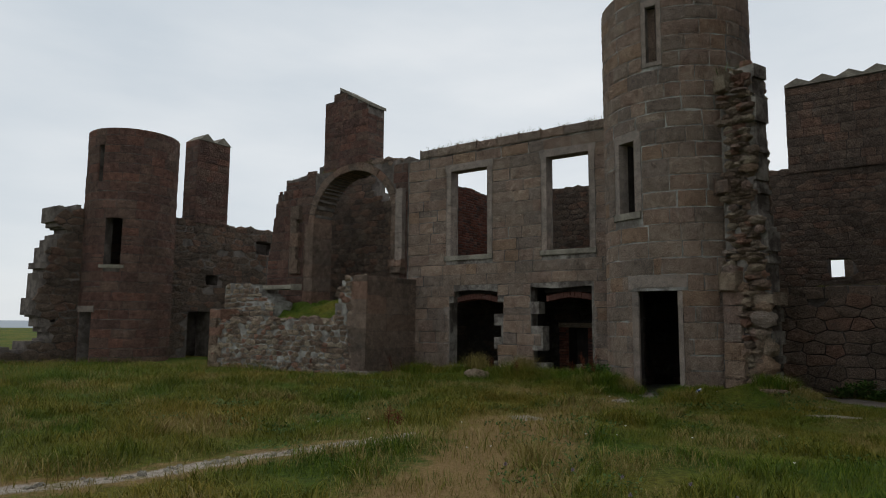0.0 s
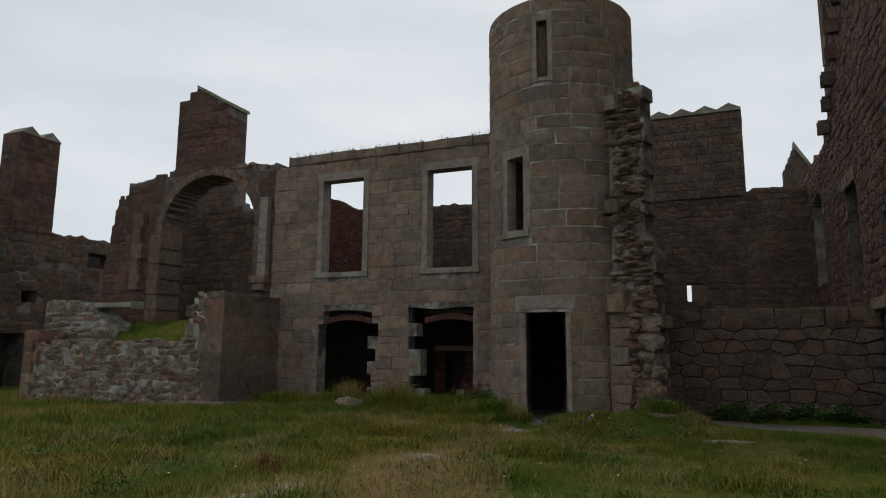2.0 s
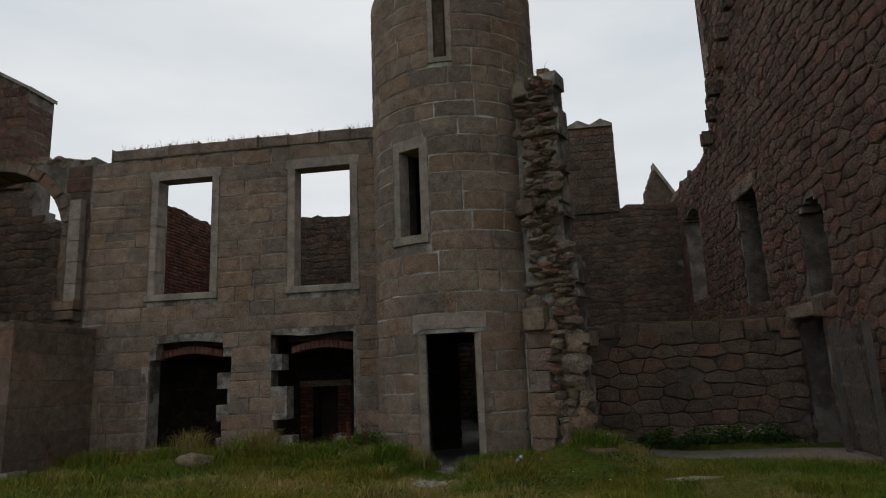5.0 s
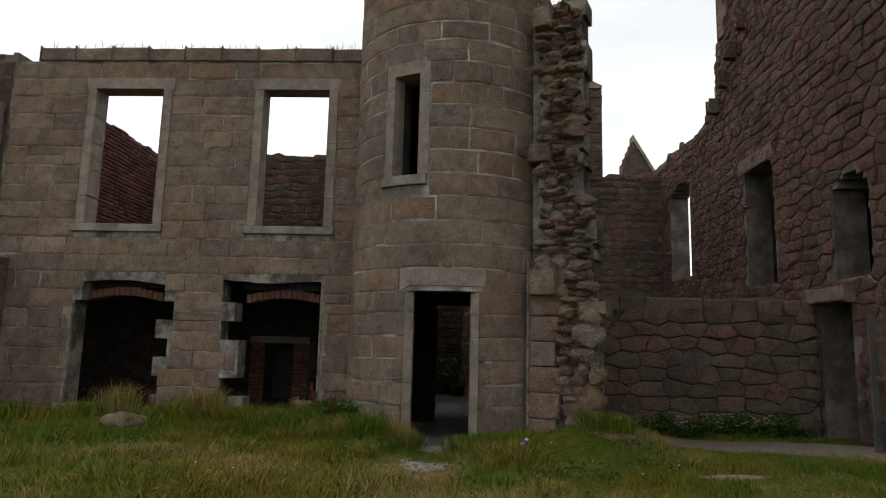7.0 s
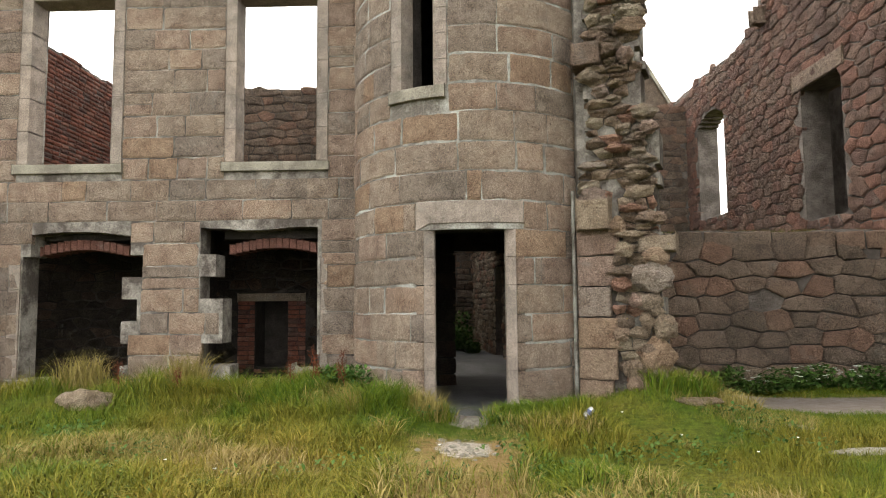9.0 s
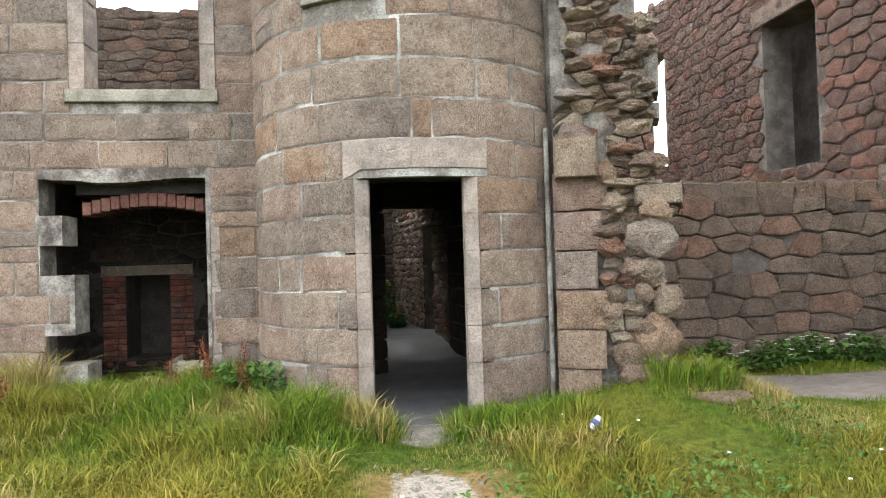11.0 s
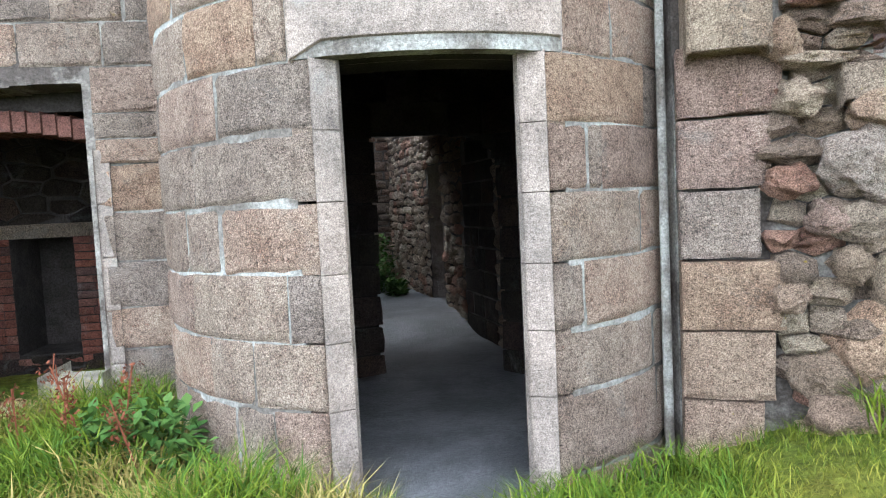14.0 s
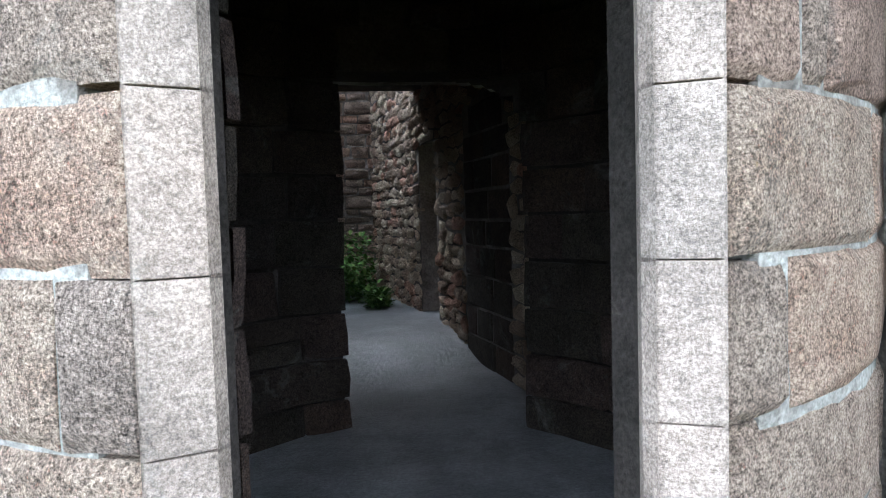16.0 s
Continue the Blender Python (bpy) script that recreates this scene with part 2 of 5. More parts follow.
def spans(test, a, b, step):
    """The stretches of [a, b] on which test holds, with their ends refined."""
    out, start, n = [], None, max(2, int(round((b - a) / step)))
    xs = [a + (b - a) * (i + 0.5) / n for i in range(n)]

    def refine(p, q, want):
        for _ in range(6):
            mid = (p + q) / 2
            if test(mid) == want:
                q = mid
            else:
                p = mid
        return q
    prev = None
    for x in xs:
        t = test(x)
        if t and start is None:
            start = a if prev is None else refine(prev, x, True)
        if not t and start is not None:
            out.append((start, refine(prev, x, False)))
            start = None
        prev = x
    if start is not None:
        out.append((start, b))
    return out


def core(name, mp, u0, u1, base, top, solid, thick, mat, step=0.12, cuts=(), front=-0.012, **tags):
    """The body of a wall, in upright strips, open where solid() says so."""
    n = max(2, int(round((u1 - u0) / step)))
    us = sorted({round(u0 + (u1 - u0) * i / n, 4) for i in range(n + 1)} | {c for c in cuts if u0 < c < u1})
    verts, faces, seen_at = [], [], {}

    def vert(u, v, d):
        p = mp(u, v, d)
        key = (round(p.x, 4), round(p.y, 4), round(p.z, 4))
        if key not in seen_at:
            seen_at[key] = len(verts)
            verts.append(p)
        return seen_at[key]
    for a, b in zip(us, us[1:]):
        if b - a < 0.004:
            continue
        m = (a + b) / 2
        for lo, hi in spans(lambda v: solid(m, v), base, top(m), 0.08):
            c = [vert(u, v, d) for d in (front, -thick) for u, v in ((a, lo), (b, lo), (b, hi), (a, hi))]
            faces += [tuple(c[k] for k in f) for f in ((0, 1, 2, 3), (7, 6, 5, 4), (0, 4, 5, 1), (1, 5, 6, 2), (2, 6, 7, 3), (3, 7, 4, 0))]
    return mesh_ob(name, verts, faces, mat, **tags)


def lay(u0, u1, base, top, solid, heights, lengths, seed, jit=0.0, holes=0.0, courses=(), joints=None):
    """Courses of stones: a list of four (u, v) corners each."""
    r = random.Random(seed)
    out, v = [], base
    peak = max(top(u0 + (u1 - u0) * i / 40) for i in range(41))
    ph = r.random() * 10

    def wob(u, v):
        return jit * 1.6 * (noise.noise((u * 1.3 + ph, v * 0.7, 3.1)))
    row = -1
    while v < peak - 0.03:
        row += 1
        h = courses[row + 1] - courses[row] if row + 1 < len(courses) else r.uniform(*heights)
        known = sorted((joints or {}).get(row, ()))
        if v + h > peak:
            h = peak - v + 0.02
        for a, b in spans(lambda u: solid(u, v + 0.22 * h) and solid(u, v + 0.78 * h) and v + 0.7 * h < top(u), u0, u1, 0.07):
            u = a
            while u < b - 0.02:
                w = r.uniform(*lengths)
                if known:
                    stop = [k for k in known if u + 0.05 < k < b]
                    w = min(w, stop[0] - u) if stop and u < known[0] - 0.9 else (stop[0] - u if stop else w)
                if b - (u + w) < lengths[0] * 0.6:
                    w = b - u
                split = not known and r.random() < jit * 6 and h > 0.2
                rows = ((v, v + h * 0.5), (v + h * 0.5, v + h)) if split else ((v, v + h),)
                for lo, hi in rows:
                    if r.random() < holes:
                        continue
                    j = lambda: r.uniform(-jit, jit)
                    out.append([(u + j(), lo + wob(u, lo) + j() * 0.5), (u + w + j(), lo + wob(u + w, lo) + j() * 0.5), (u + w + j(), hi + wob(u + w, hi) + j() * 0.5), (u + j(), hi + wob(u, hi) + j() * 0.5)])
                u += w
        v += h
    return out


def cells(u0, u1, v0, v1, solid, top, su, sv, seed, holes=0.0):
    """Irregular rubble: polygons round scattered points, wider than they are high."""
    r = random.Random(seed)
    nu, nv = int((u1 - u0) / su) + 1, int((v1 - v0) / sv) + 1
    pts = {}
    for j in range(-1, nv + 1):
        for i in range(-1, nu + 1):
            pts[i, j] = (u0 + (i + 0.5 + (0.5 if j % 2 else 0.0) + r.uniform(-0.42, 0.42)) * su, v0 + (j + 0.5 + r.uniform(-0.24, 0.24)) * sv)
    k = su / sv
    out = []
    for (i, j), (pu, pv) in pts.items():
        if not (u0 < pu < u1 and v0 < pv < v1 and solid(pu, pv) and pv < top(pu)) or r.random() < holes:
            continue
        poly = [(pu - su * 1.3, pv - sv * 1.3), (pu + su * 1.3, pv - sv * 1.3), (pu + su * 1.3, pv + sv * 1.3), (pu - su * 1.3, pv + sv * 1.3)]
        for dj in (-2, -1, 0, 1, 2):
            for di in (-2, -1, 0, 1, 2):
                q = pts.get((i + di, j + dj))
                if q is None or (di == 0 and dj == 0):
                    continue
                nx, ny = q[0] - pu, (q[1] - pv) * k * k
                lim = nx * (q[0] + pu) / 2 + ny * (q[1] + pv) / 2
                cut = []
                for a, b in zip(poly, poly[1:] + poly[:1]):
                    fa, fb = nx * a[0] + ny * a[1] - lim, nx * b[0] + ny * b[1] - lim
                    if fa <= 0:
                        cut.append(a)
                    if (fa < 0) != (fb < 0) and abs(fa - fb) > 1e-9:
                        t = fa / (fa - fb)
                        cut.append((a[0] + (b[0] - a[0]) * t, a[1] + (b[1] - a[1]) * t))
                poly = cut
                if len(poly) < 3:
                    break
            if len(poly) < 3:
                break
        if len(poly) < 3:
            continue
        # hold back corners that would hang into an opening
        fixed = []
        for a in poly:
            t = 1.0
            while t > 0.3 and not (u0 - 0.02 < pu + (a[0] - pu) * t < u1 + 0.02 and solid(pu + (a[0] - pu) * t, pv + (a[1] - pv) * t)):
                t -= 0.1
            fixed.append((pu + (a[0] - pu) * t, pv + (a[1] - pv) * t))
        out.append(fixed)
    return out


def stone_geo(mp, q, r, gap, proud, deep, rough):
    """One dressed or rough stone: a bevelled, slightly bulging face with returns."""
    m = len(q)
    cu, cv = sum(p[0] for p in q) / m, sum(p[1] for p in q) / m
    w, h = max(p[0] for p in q) - min(p[0] for p in q), max(p[1] for p in q) - min(p[1] for p in q)
    if m == 4:
        ring = []
        for i in range(4):
            a, b = q[i], q[(i + 1) % 4]
            ring += [a, ((a[0] + b[0]) / 2, (a[1] + b[1]) / 2)]
    else:
        ring = [p for i, p in enumerate(q) if math.hypot(p[0] - q[i - 1][0], p[1] - q[i - 1][1]) > 0.012]
        if len(ring) < 3:
            ring = list(q)
    n = len(ring)

    def pull(p, amount, k):
        return (cu + (p[0] - cu) * (1 - min(0.7, 2 * amount / max(w, 0.04))) + r.uniform(-k, k), cv + (p[1] - cv) * (1 - min(0.7, 2 * amount / max(h, 0.04))) + r.uniform(-k, k))
    if rough > 0.02 and m == 4:
        for i in (0, 2, 4, 6):
            ring[i] = (cu + (ring[i][0] - cu) * (1 - r.uniform(0, rough * 2.2)), cv + (ring[i][1] - cv) * (1 - r.uniform(0, rough * 2.2)))
    lift = proud + r.uniform(-0.5, 0.5) * rough
    outer = [pull(p, gap, gap * 0.5) for p in ring]
    inner = [pull(p, gap + 0.012 + rough * 0.25, gap * 0.6) for p in ring]
    vs = [mp(u, v, -deep) for u, v in outer] + [mp(u, v, lift - 0.012 - rough * 0.25) for u, v in outer]
    vs += [mp(u, v, lift + r.uniform(-0.3, 0.3) * rough) for u, v in inner] + [mp(cu + r.uniform(-0.15, 0.15) * w, cv + r.uniform(-0.15, 0.15) * h, lift + 0.006 + rough * 0.3)]
    fs = []
    for i in range(n):
        k = (i + 1) % n
        fs += [(i, k, n + k, n + i), (n + i, n + k, 2 * n + k, 2 * n + i), (2 * n + i, 2 * n + k, 3 * n)]
    return vs, fs


def rock_geo(mp, q, r, gap, proud, deep, rough, rock):
    """A rock-faced block: a five by four grid of pitched facets with sunk, chipped margins."""
    nu, nv = 5, 4
    w, h = q[1][0] - q[0][0], q[3][1] - q[0][1]
    gu, gv = min(0.3, gap / max(w, 0.05)), min(0.3, gap / max(h, 0.05))
    lift = proud + r.uniform(-0.5, 0.5) * rough
    ph = r.uniform(0, 50)
    vs, fs = [], []
    for j in range(nv + 1):
        for i in range(nu + 1):
            a, b = (0, 0.07, 0.35, 0.65, 0.93, 1)[i], (0, 0.1, 0.5, 0.9, 1)[j]
            edge = i in (0, nu) or j in (0, nv)
            a = gu + a * (1 - 2 * gu) + (0 if edge else r.uniform(-0.04, 0.04))
            b = gv + b * (1 - 2 * gv) + (0 if edge else r.uniform(-0.05, 0.05))
            lo = (q[0][0] + (q[1][0] - q[0][0]) * a, q[0][1] + (q[1][1] - q[0][1]) * a)
            hi = (q[3][0] + (q[2][0] - q[3][0]) * a, q[3][1] + (q[2][1] - q[3][1]) * a)
            u, v = lo[0] + (hi[0] - lo[0]) * b, lo[1] + (hi[1] - lo[1]) * b
            d = lift - 0.012 - r.uniform(0, 0.006) if edge else lift + rock * (1.6 * noise.noise((u * 6 + ph, v * 7, 1.0)) + r.uniform(-0.5, 0.7))
            if edge:
                u, v = u + r.uniform(-1, 1) * gap * 0.6, v + r.uniform(-1, 1) * gap * 0.6
            vs.append(mp(u, v, d))
    k = nu + 1
    for j in range(nv):
        for i in range(nu):
            fs.append((j * k + i, j * k + i + 1, (j + 1) * k + i + 1, (j + 1) * k + i))
    rim = [i for i in range(k)] + [j * k + nu for j in range(1, nv + 1)] + [nv * k + i for i in range(nu - 1, -1, -1)] + [j * k for j in range(nv - 1, 0, -1)]
    n0 = len(vs)
    flat_q = [(q[0][0] + gap, q[0][1] + gap), (q[1][0] - gap, q[1][1] + gap), (q[2][0] - gap, q[2][1] - gap), (q[3][0] + gap, q[3][1] - gap)]
    back = []
    for i in rim:
        a, b = min(1, (i % k) / nu), (i // k) / nv
        u = (flat_q[0][0] * (1 - a) + flat_q[1][0] * a) * (1 - b) + (flat_q[3][0] * (1 - a) + flat_q[2][0] * a) * b
        v = (flat_q[0][1] * (1 - a) + flat_q[1][1] * a) * (1 - b) + (flat_q[3][1] * (1 - a) + flat_q[2][1] * a) * b
        back.append(mp(u, v, -deep))
    vs += back
    m = len(rim)
    for i in range(m):
        j = (i + 1) % m
        fs.append((n0 + i, n0 + j, rim[j], rim[i]))
    return vs, fs


def stones(parent, mp, quads, mat, mat_joined=None, seed=1, gap=0.006, proud=0.0, deep=0.08, rough=0.008, singles=0, near=None, name="stone", rock=0.0):
    """Singles of them as pieces of their own, those nearest to the place given first; the rest joined."""
    r = random.Random(seed)
    if singles and near:
        quads = sorted(quads, key=lambda q: (q[0][0] - near[0]) ** 2 + (q[0][1] - near[1]) ** 2)
    vs_all, fs_all = [], []
    for i, q in enumerate(quads):
        if rock and len(q) == 4:
            vs, fs = rock_geo(mp, q, r, gap, proud, deep, rough, rock)
        else:
            vs, fs = stone_geo(mp, q, r, gap, proud, deep, rough)
        if i < singles:
            mesh_ob(name, vs, fs, mat, parent)
        else:
            k = len(vs_all)
            vs_all += vs
            fs_all += [tuple(x + k for x in f) for f in fs]
    if vs_all:
        mesh_ob("masonry", vs_all, fs_all, mat_joined or mat, parent, kind="stuff")


def block(name, mp, u0, u1, v0, v1, d0, d1, mat, parent=None, bev=0.012, bend=0, **tags):
    """A squared stone with bevelled edges, between depths d0 (back) and d1 (front)."""
    bm = bmesh.new()
    bmesh.ops.create_cube(bm, size=1)
    for v in bm.verts:
        v.co = Vector((u0 + (v.co.x + 0.5) * (u1 - u0), v0 + (v.co.z + 0.5) * (v1 - v0), d0 + (v.co.y + 0.5) * (d1 - d0)))
    bmesh.ops.bevel(bm, geom=bm.edges[:], offset=min(bev, 0.2 * abs(u1 - u0), 0.2 * abs(v1 - v0), 0.2 * abs(d1 - d0)), segments=2, affect="EDGES", profile=0.6)
    for k in range(bend):
        at = u0 + (u1 - u0) * (k + 1) / (bend + 1)
        bmesh.ops.bisect_plane(bm, geom=bm.verts[:] + bm.edges[:] + bm.faces[:], plane_co=(at, 0, 0), plane_no=(1, 0, 0))
    for v in bm.verts:
        v.co = mp(*v.co)
    bmesh.ops.recalc_face_normals(bm, faces=bm.faces[:])
    me = bpy.data.meshes.new(name)
    bm.to_mesh(me)
    bm.free()
    me.materials.append(mat)
    ob = new(name, me)
    if parent:
        ob.parent = parent
    return tagged(ob, **tags)


def boulder(name, x, y, z, sx, sy, sz, mat, seed, label, parent=None, **tags):
    bm = bmesh.new()
    bmesh.ops.create_icosphere(bm, subdivisions=3, radius=1)
    for v in bm.verts:
        n = noise.noise(v.co * 1.6 + Vector((seed * 7.3, 0, 0))) + 0.5 * noise.noise(v.co * 4 + Vector((seed, 3, 0)))
        v.co = Vector((x + v.co.x * sx * (1 + 0.35 * n), y + v.co.y * sy * (1 + 0.35 * n), z + v.co.z * sz * (1 + 0.45 * n)))
    me = bpy.data.meshes.new(name)
    bm.to_mesh(me)
    bm.free()
    me.materials.append(mat)
    ob = new(name, me)
    if parent:
        ob.parent = parent
    return tagged(ob, label=label, **tags)


def rag(u, v, k, seed):
    """Ragged offset for broken edges."""
    return k * (noise.noise((u * 1.1 + seed, v * 1.7, seed)) + 0.6 * noise.noise((u * 3.7, v * 4.5 + seed, 2 * seed)))


def box_in(u, v, u0, u1, v0, v1):
    return u0 < u < u1 and v0 < v < v1


def flat(z):
    return lambda u: z


# ------------------------------------------------------------------ ground
def smooth(a, b, x):
    t = min(1, max(0, (x - a) / (b - a)))
    return t * t * (3 - 2 * t)


def dome(x, y, cx, cy, rx, ry):
    return math.exp(-(((x - cx) / rx) ** 2 + ((y - cy) / ry) ** 2))


def gz(x, y):
    z = 0.14 + 0.010 * (12.5 - min(max(y, -6), 12.5))
    z -= 0.15 * smooth(-8, -20, x)
    z += 0.06 * smooth(-1.5, 2.5, x) * smooth(8, 13, y)
    z += 0.30 * dome(x, y, -0.9, 12.35, 0.75, 0.8) + 0.16 * dome(x, y, -3.9, 12.9, 0.8, 0.9) + 0.12 * dome(x, y, -1.9, 11.9, 0.6, 0.6)
    z += 0.12 * dome(x, y, -6.5, 13.8, 3.5, 0.9)
    z -= 0.10 * dome(x, y, -2.9, 12.0, 0.35, 0.9)
    z += 0.06 * noise.noise((x * 0.45, y * 0.45, 0.3)) + 0.025 * noise.noise((x * 1.7, y * 1.7, 4.0))
    z -= 0.5 * smooth(12.75, 12.95, y) * smooth(-4.3, -3.9, x) * smooth(-1.5, -1.9, x)
    z -= 0.6 * smooth(14.9, 15.1, y) * smooth(-4.6, -4.3, x) * smooth(-1.3, -1.5, x)
    far = math.hypot(x + 5, y - 8)
    z += 0.35 * smooth(30, 70, far) * (0.5 + noise.noise((x * 0.02, y * 0.02, 1)))
    z -= 16 * smooth(110, 135, far)
    return z


def seg_dist(x, y, pts):
    best = 99
    for (ax, ay), (bx, by) in zip(pts, pts[1:]):
        t = max(0, min(1, ((x - ax) * (bx - ax) + (y - ay) * (by - ay)) / ((bx - ax) ** 2 + (by - ay) ** 2)))
        best = min(best, math.hypot(x - ax - t * (bx - ax), y - ay - t * (by - ay)))
    return best


TRACK = [(-4.9, -0.4), (-4.34, 1.9), (-4.08, 2.95), (-3.86, 4.0), (-3.69, 4.8), (-3.5, 5.6)]
BARE = [(-1.6, 3.6), (-2.1, 5.2), (-2.9, 7.3), (-3.0, 9.5), (-2.95, 11.3)]
EARTH_PATH = [(0.1, 13.6), (1.0, 13.05), (2.0, 12.9), (3.2, 12.5)]


def wear_at(x, y):
    """How bare the ground is: straw, gravel, trodden earth."""
    straw = max(0.62 * (1 - smooth(0.3, 1.3, seg_dist(x, y, BARE[:3]))), 0.5 * (1 - smooth(0.2, 0.8, seg_dist(x, y, BARE[2:]))), 0.5 * (1 - smooth(0.2, 0.7, seg_dist(x, y, TRACK))))
    grav = max(0.55 * (1 - smooth(0.06, 0.3, seg_dist(x, y, TRACK))), 0.75 * (1 - smooth(0.14, 0.42, math.hypot((x + 2.98) * 1.2, (y - 11.2) * 0.6))), 0.5 * (1 - smooth(0.1, 0.4, math.hypot(x + 3.1, y - 7.6))))
    earth = max(0.7 * (1 - smooth(0.45, 0.85, seg_dist(x, y, EARTH_PATH))), 0.75 * (1 - smooth(0.1, 0.4, math.hypot((x + 2.9) * 1.1, (y - 12.5) * 0.8))))
    return straw, grav, earth


def axis(lo, hi, fine_lo, fine_hi, fine, grow):
    xs = [fine_lo + fine * i for i in range(int((fine_hi - fine_lo) / fine) + 1)]
    s, x = fine, xs[-1]
    while x < hi:
        s *= grow
        x += s
        xs.append(x)
    s, x = fine, xs[0]
    while x > lo:
        s *= grow
        x -= s
        xs.insert(0, x)
    return xs


gx, gy = axis(-400, 400, -13, 5, 0.12, 1.16), axis(-400, 400, -1, 15, 0.12, 1.16)
g_v = [(x, y, gz(x, y)) for y in gy for x in gx]
g_n = len(gx)
g_f = [(j * g_n + i, j * g_n + i + 1, (j + 1) * g_n + i + 1, (j + 1) * g_n + i) for j in range(len(gy) - 1) for i in range(g_n - 1)]
ground = mesh_ob("ground", g_v, g_f, M_TURF, label="uneven turf with a worn gravel track and trodden earth", category="ground", kind="structure", smooth=True)
g_col = ground.data.color_attributes.new("wear", "FLOAT_COLOR", "POINT")
g_wear = np.zeros((len(g_v), 4), dtype=np.float32)
for i, (x, y, z) in enumerate(g_v):
    if -12 < x < 6 and -4 < y < 16:
        g_wear[i, :3] = wear_at(x, y)
g_col.data.foreach_set("color", g_wear.ravel())
mesh_ob("water", [(-4000, -4000, -9), (4000, -4000, -9), (4000, 4000, -9), (-4000, 4000, -9)], [(0, 1, 2, 3)], M_SEA, label="grey sea below the cliff top", category="sea", kind="structure")

# ------------------------------------------------------------------ main stair tower
TX, TY, TR = -2.81, 14.30, 1.58
tower_map = round_map(TX, TY, TR)
T_TOP = 8.68
DOOR_L, DOOR_R, DOOR_T = -0.50, 0.345, 2.18
WIN_U = (-0.89, -0.46)
WIN_Z = (3.84, 5.37)
SLIT_U, SLIT_Z = (-0.13, 0.09), (6.97, 8.2)
COURSES = (-0.1, 0.22, 0.61, 0.92, 1.23, 1.555, 1.87, 2.18, 2.5, 2.84, 3.18, 3.53, 3.85, 4.2, 4.53, 4.88, 5.2, 5.53, 5.86, 6.15, 6.47, 6.8, 7.14, 7.48, 7.8, 8.1, 8.4, 8.72)
# upright joints of the lower courses, course by course
JOINTS = {1: (-1.68, -1.14, -0.9, 1.23), 2: (-1.32, 1.21), 3: (-1.47, -0.78, 0.63, 1.36), 4: (-1.17, 1.08), 5: (-1.38, 0.68, 0.77, 1.44), 6: (-1.15, 1.15), 7: (-1.36, 0.86, 1.5), 8: (-1.48, -0.93, -0.1, 0.07, 1.14)}


def tower_solid(u, v, margin=0.2):
    if box_in(u, v, DOOR_L - margin, DOOR_R + margin, -1, DOOR_T):
        return False
    if box_in(u, v, *WIN_U, *WIN_Z):
        return False
    if box_in(u, v, *SLIT_U, *SLIT_Z):
        return False
    reach = abs(abs(u) - math.pi * TR)
    side = 0.36 if u < 0 else 1.08
    if reach < side and v < 2.16 - (0.3 * (reach / side) ** 4 if u > 0 else 0):
        return False
    if reach < 0.45 and 2.98 < v < 3.2 + 0.05 * math.sin(9 * u):
        return False
    return True


def tower_top(u):
    return T_TOP + 0.04 * noise.noise((u * 2, 0, 9))


half = math.pi * TR
stair_tower = core("wall_stair_tower", tower_map, -half, half, -0.2, tower_top, tower_solid, 0.09, M_MORT, 0.1, (DOOR_L - 0.2, DOOR_R + 0.2, *WIN_U, *SLIT_U), front=0.003, label="round stair tower of weathered pinkish granite blocks", category="tower", kind="structure")

# Separate inner layer whose colour carries the shade behind the door
core("wall_tower_lining", tower_map, -half, half, -0.2, flat(T_TOP - 0.05), tower_solid, 0.4, M_COREDARK, 0.1, (DOOR_L - 0.2, DOOR_R + 0.2, *WIN_U), front=-0.094, label="inner lining of the stair tower, darkened as in shade", category="wall", kind="structure")


def tower_stone_solid(u, v):
    """Leaves room for the dressed door and window surrounds."""
    if box_in(u, v, DOOR_L - 0.1, DOOR_R + 0.1, -1, DOOR_T + 0.22) and not (v < DOOR_T and not box_in(u, v, DOOR_L - 0.1, DOOR_R + 0.1, -1, 3)):
        return False
    if box_in(u, v, DOOR_L - 0.2, DOOR_R + 0.2, DOOR_T, DOOR_T + 0.22):
        return False
    if box_in(u, v, WIN_U[0] - 0.16, WIN_U[1] + 0.16, WIN_Z[0] - 0.16, WIN_Z[1] + 0.22):
        return False
    if box_in(u, v, SLIT_U[0] - 0.1, SLIT_U[1] + 0.1, SLIT_Z[0] - 0.1, SLIT_Z[1] + 0.14):
        return False
    return tower_solid(u, v, 0.1)


t_quads = lay(-2.7, 2.7, -0.1, tower_top, tower_stone_solid, (0.27, 0.335), (0.28, 0.8), 3, 0.007, courses=COURSES, joints=JOINTS)
stones(stair_tower, tower_map, t_quads, M_GRAN, M_GRAN_J, 11, 0.005, 0.017, 0.08, 0.010, 300, (0.0, 1.0), rock=0.006)
# dressed door surround with a splayed outer edge
for side, edge in ((-1, DOOR_L), (1, DOOR_R)):
    for v, v_next in zip(COURSES[:7], COURSES[1:8]):
        h = v_next - v
        a, b = (edge - 0.1, edge) if side < 0 else (edge, edge + 0.1)
        ob = block("jamb_stone", tower_map, a, b, v + 0.0012, v + h - 0.0012, -0.095, 0.012, M_DRESS, stair_tower, 0.006)
        for vert in ob.data.vertices:
            ang = math.atan2(vert.co.x - TX, TY - vert.co.y) * TR
            rad = math.hypot(vert.co.x - TX, vert.co.y - TY) - TR
            if rad > -0.1 and abs(ang - edge) < 0.02:
                p = tower_map(ang + (side * 0.05 if rad < -0.05 else 0.0), vert.co.z, rad - 0.075)
                vert.co = p
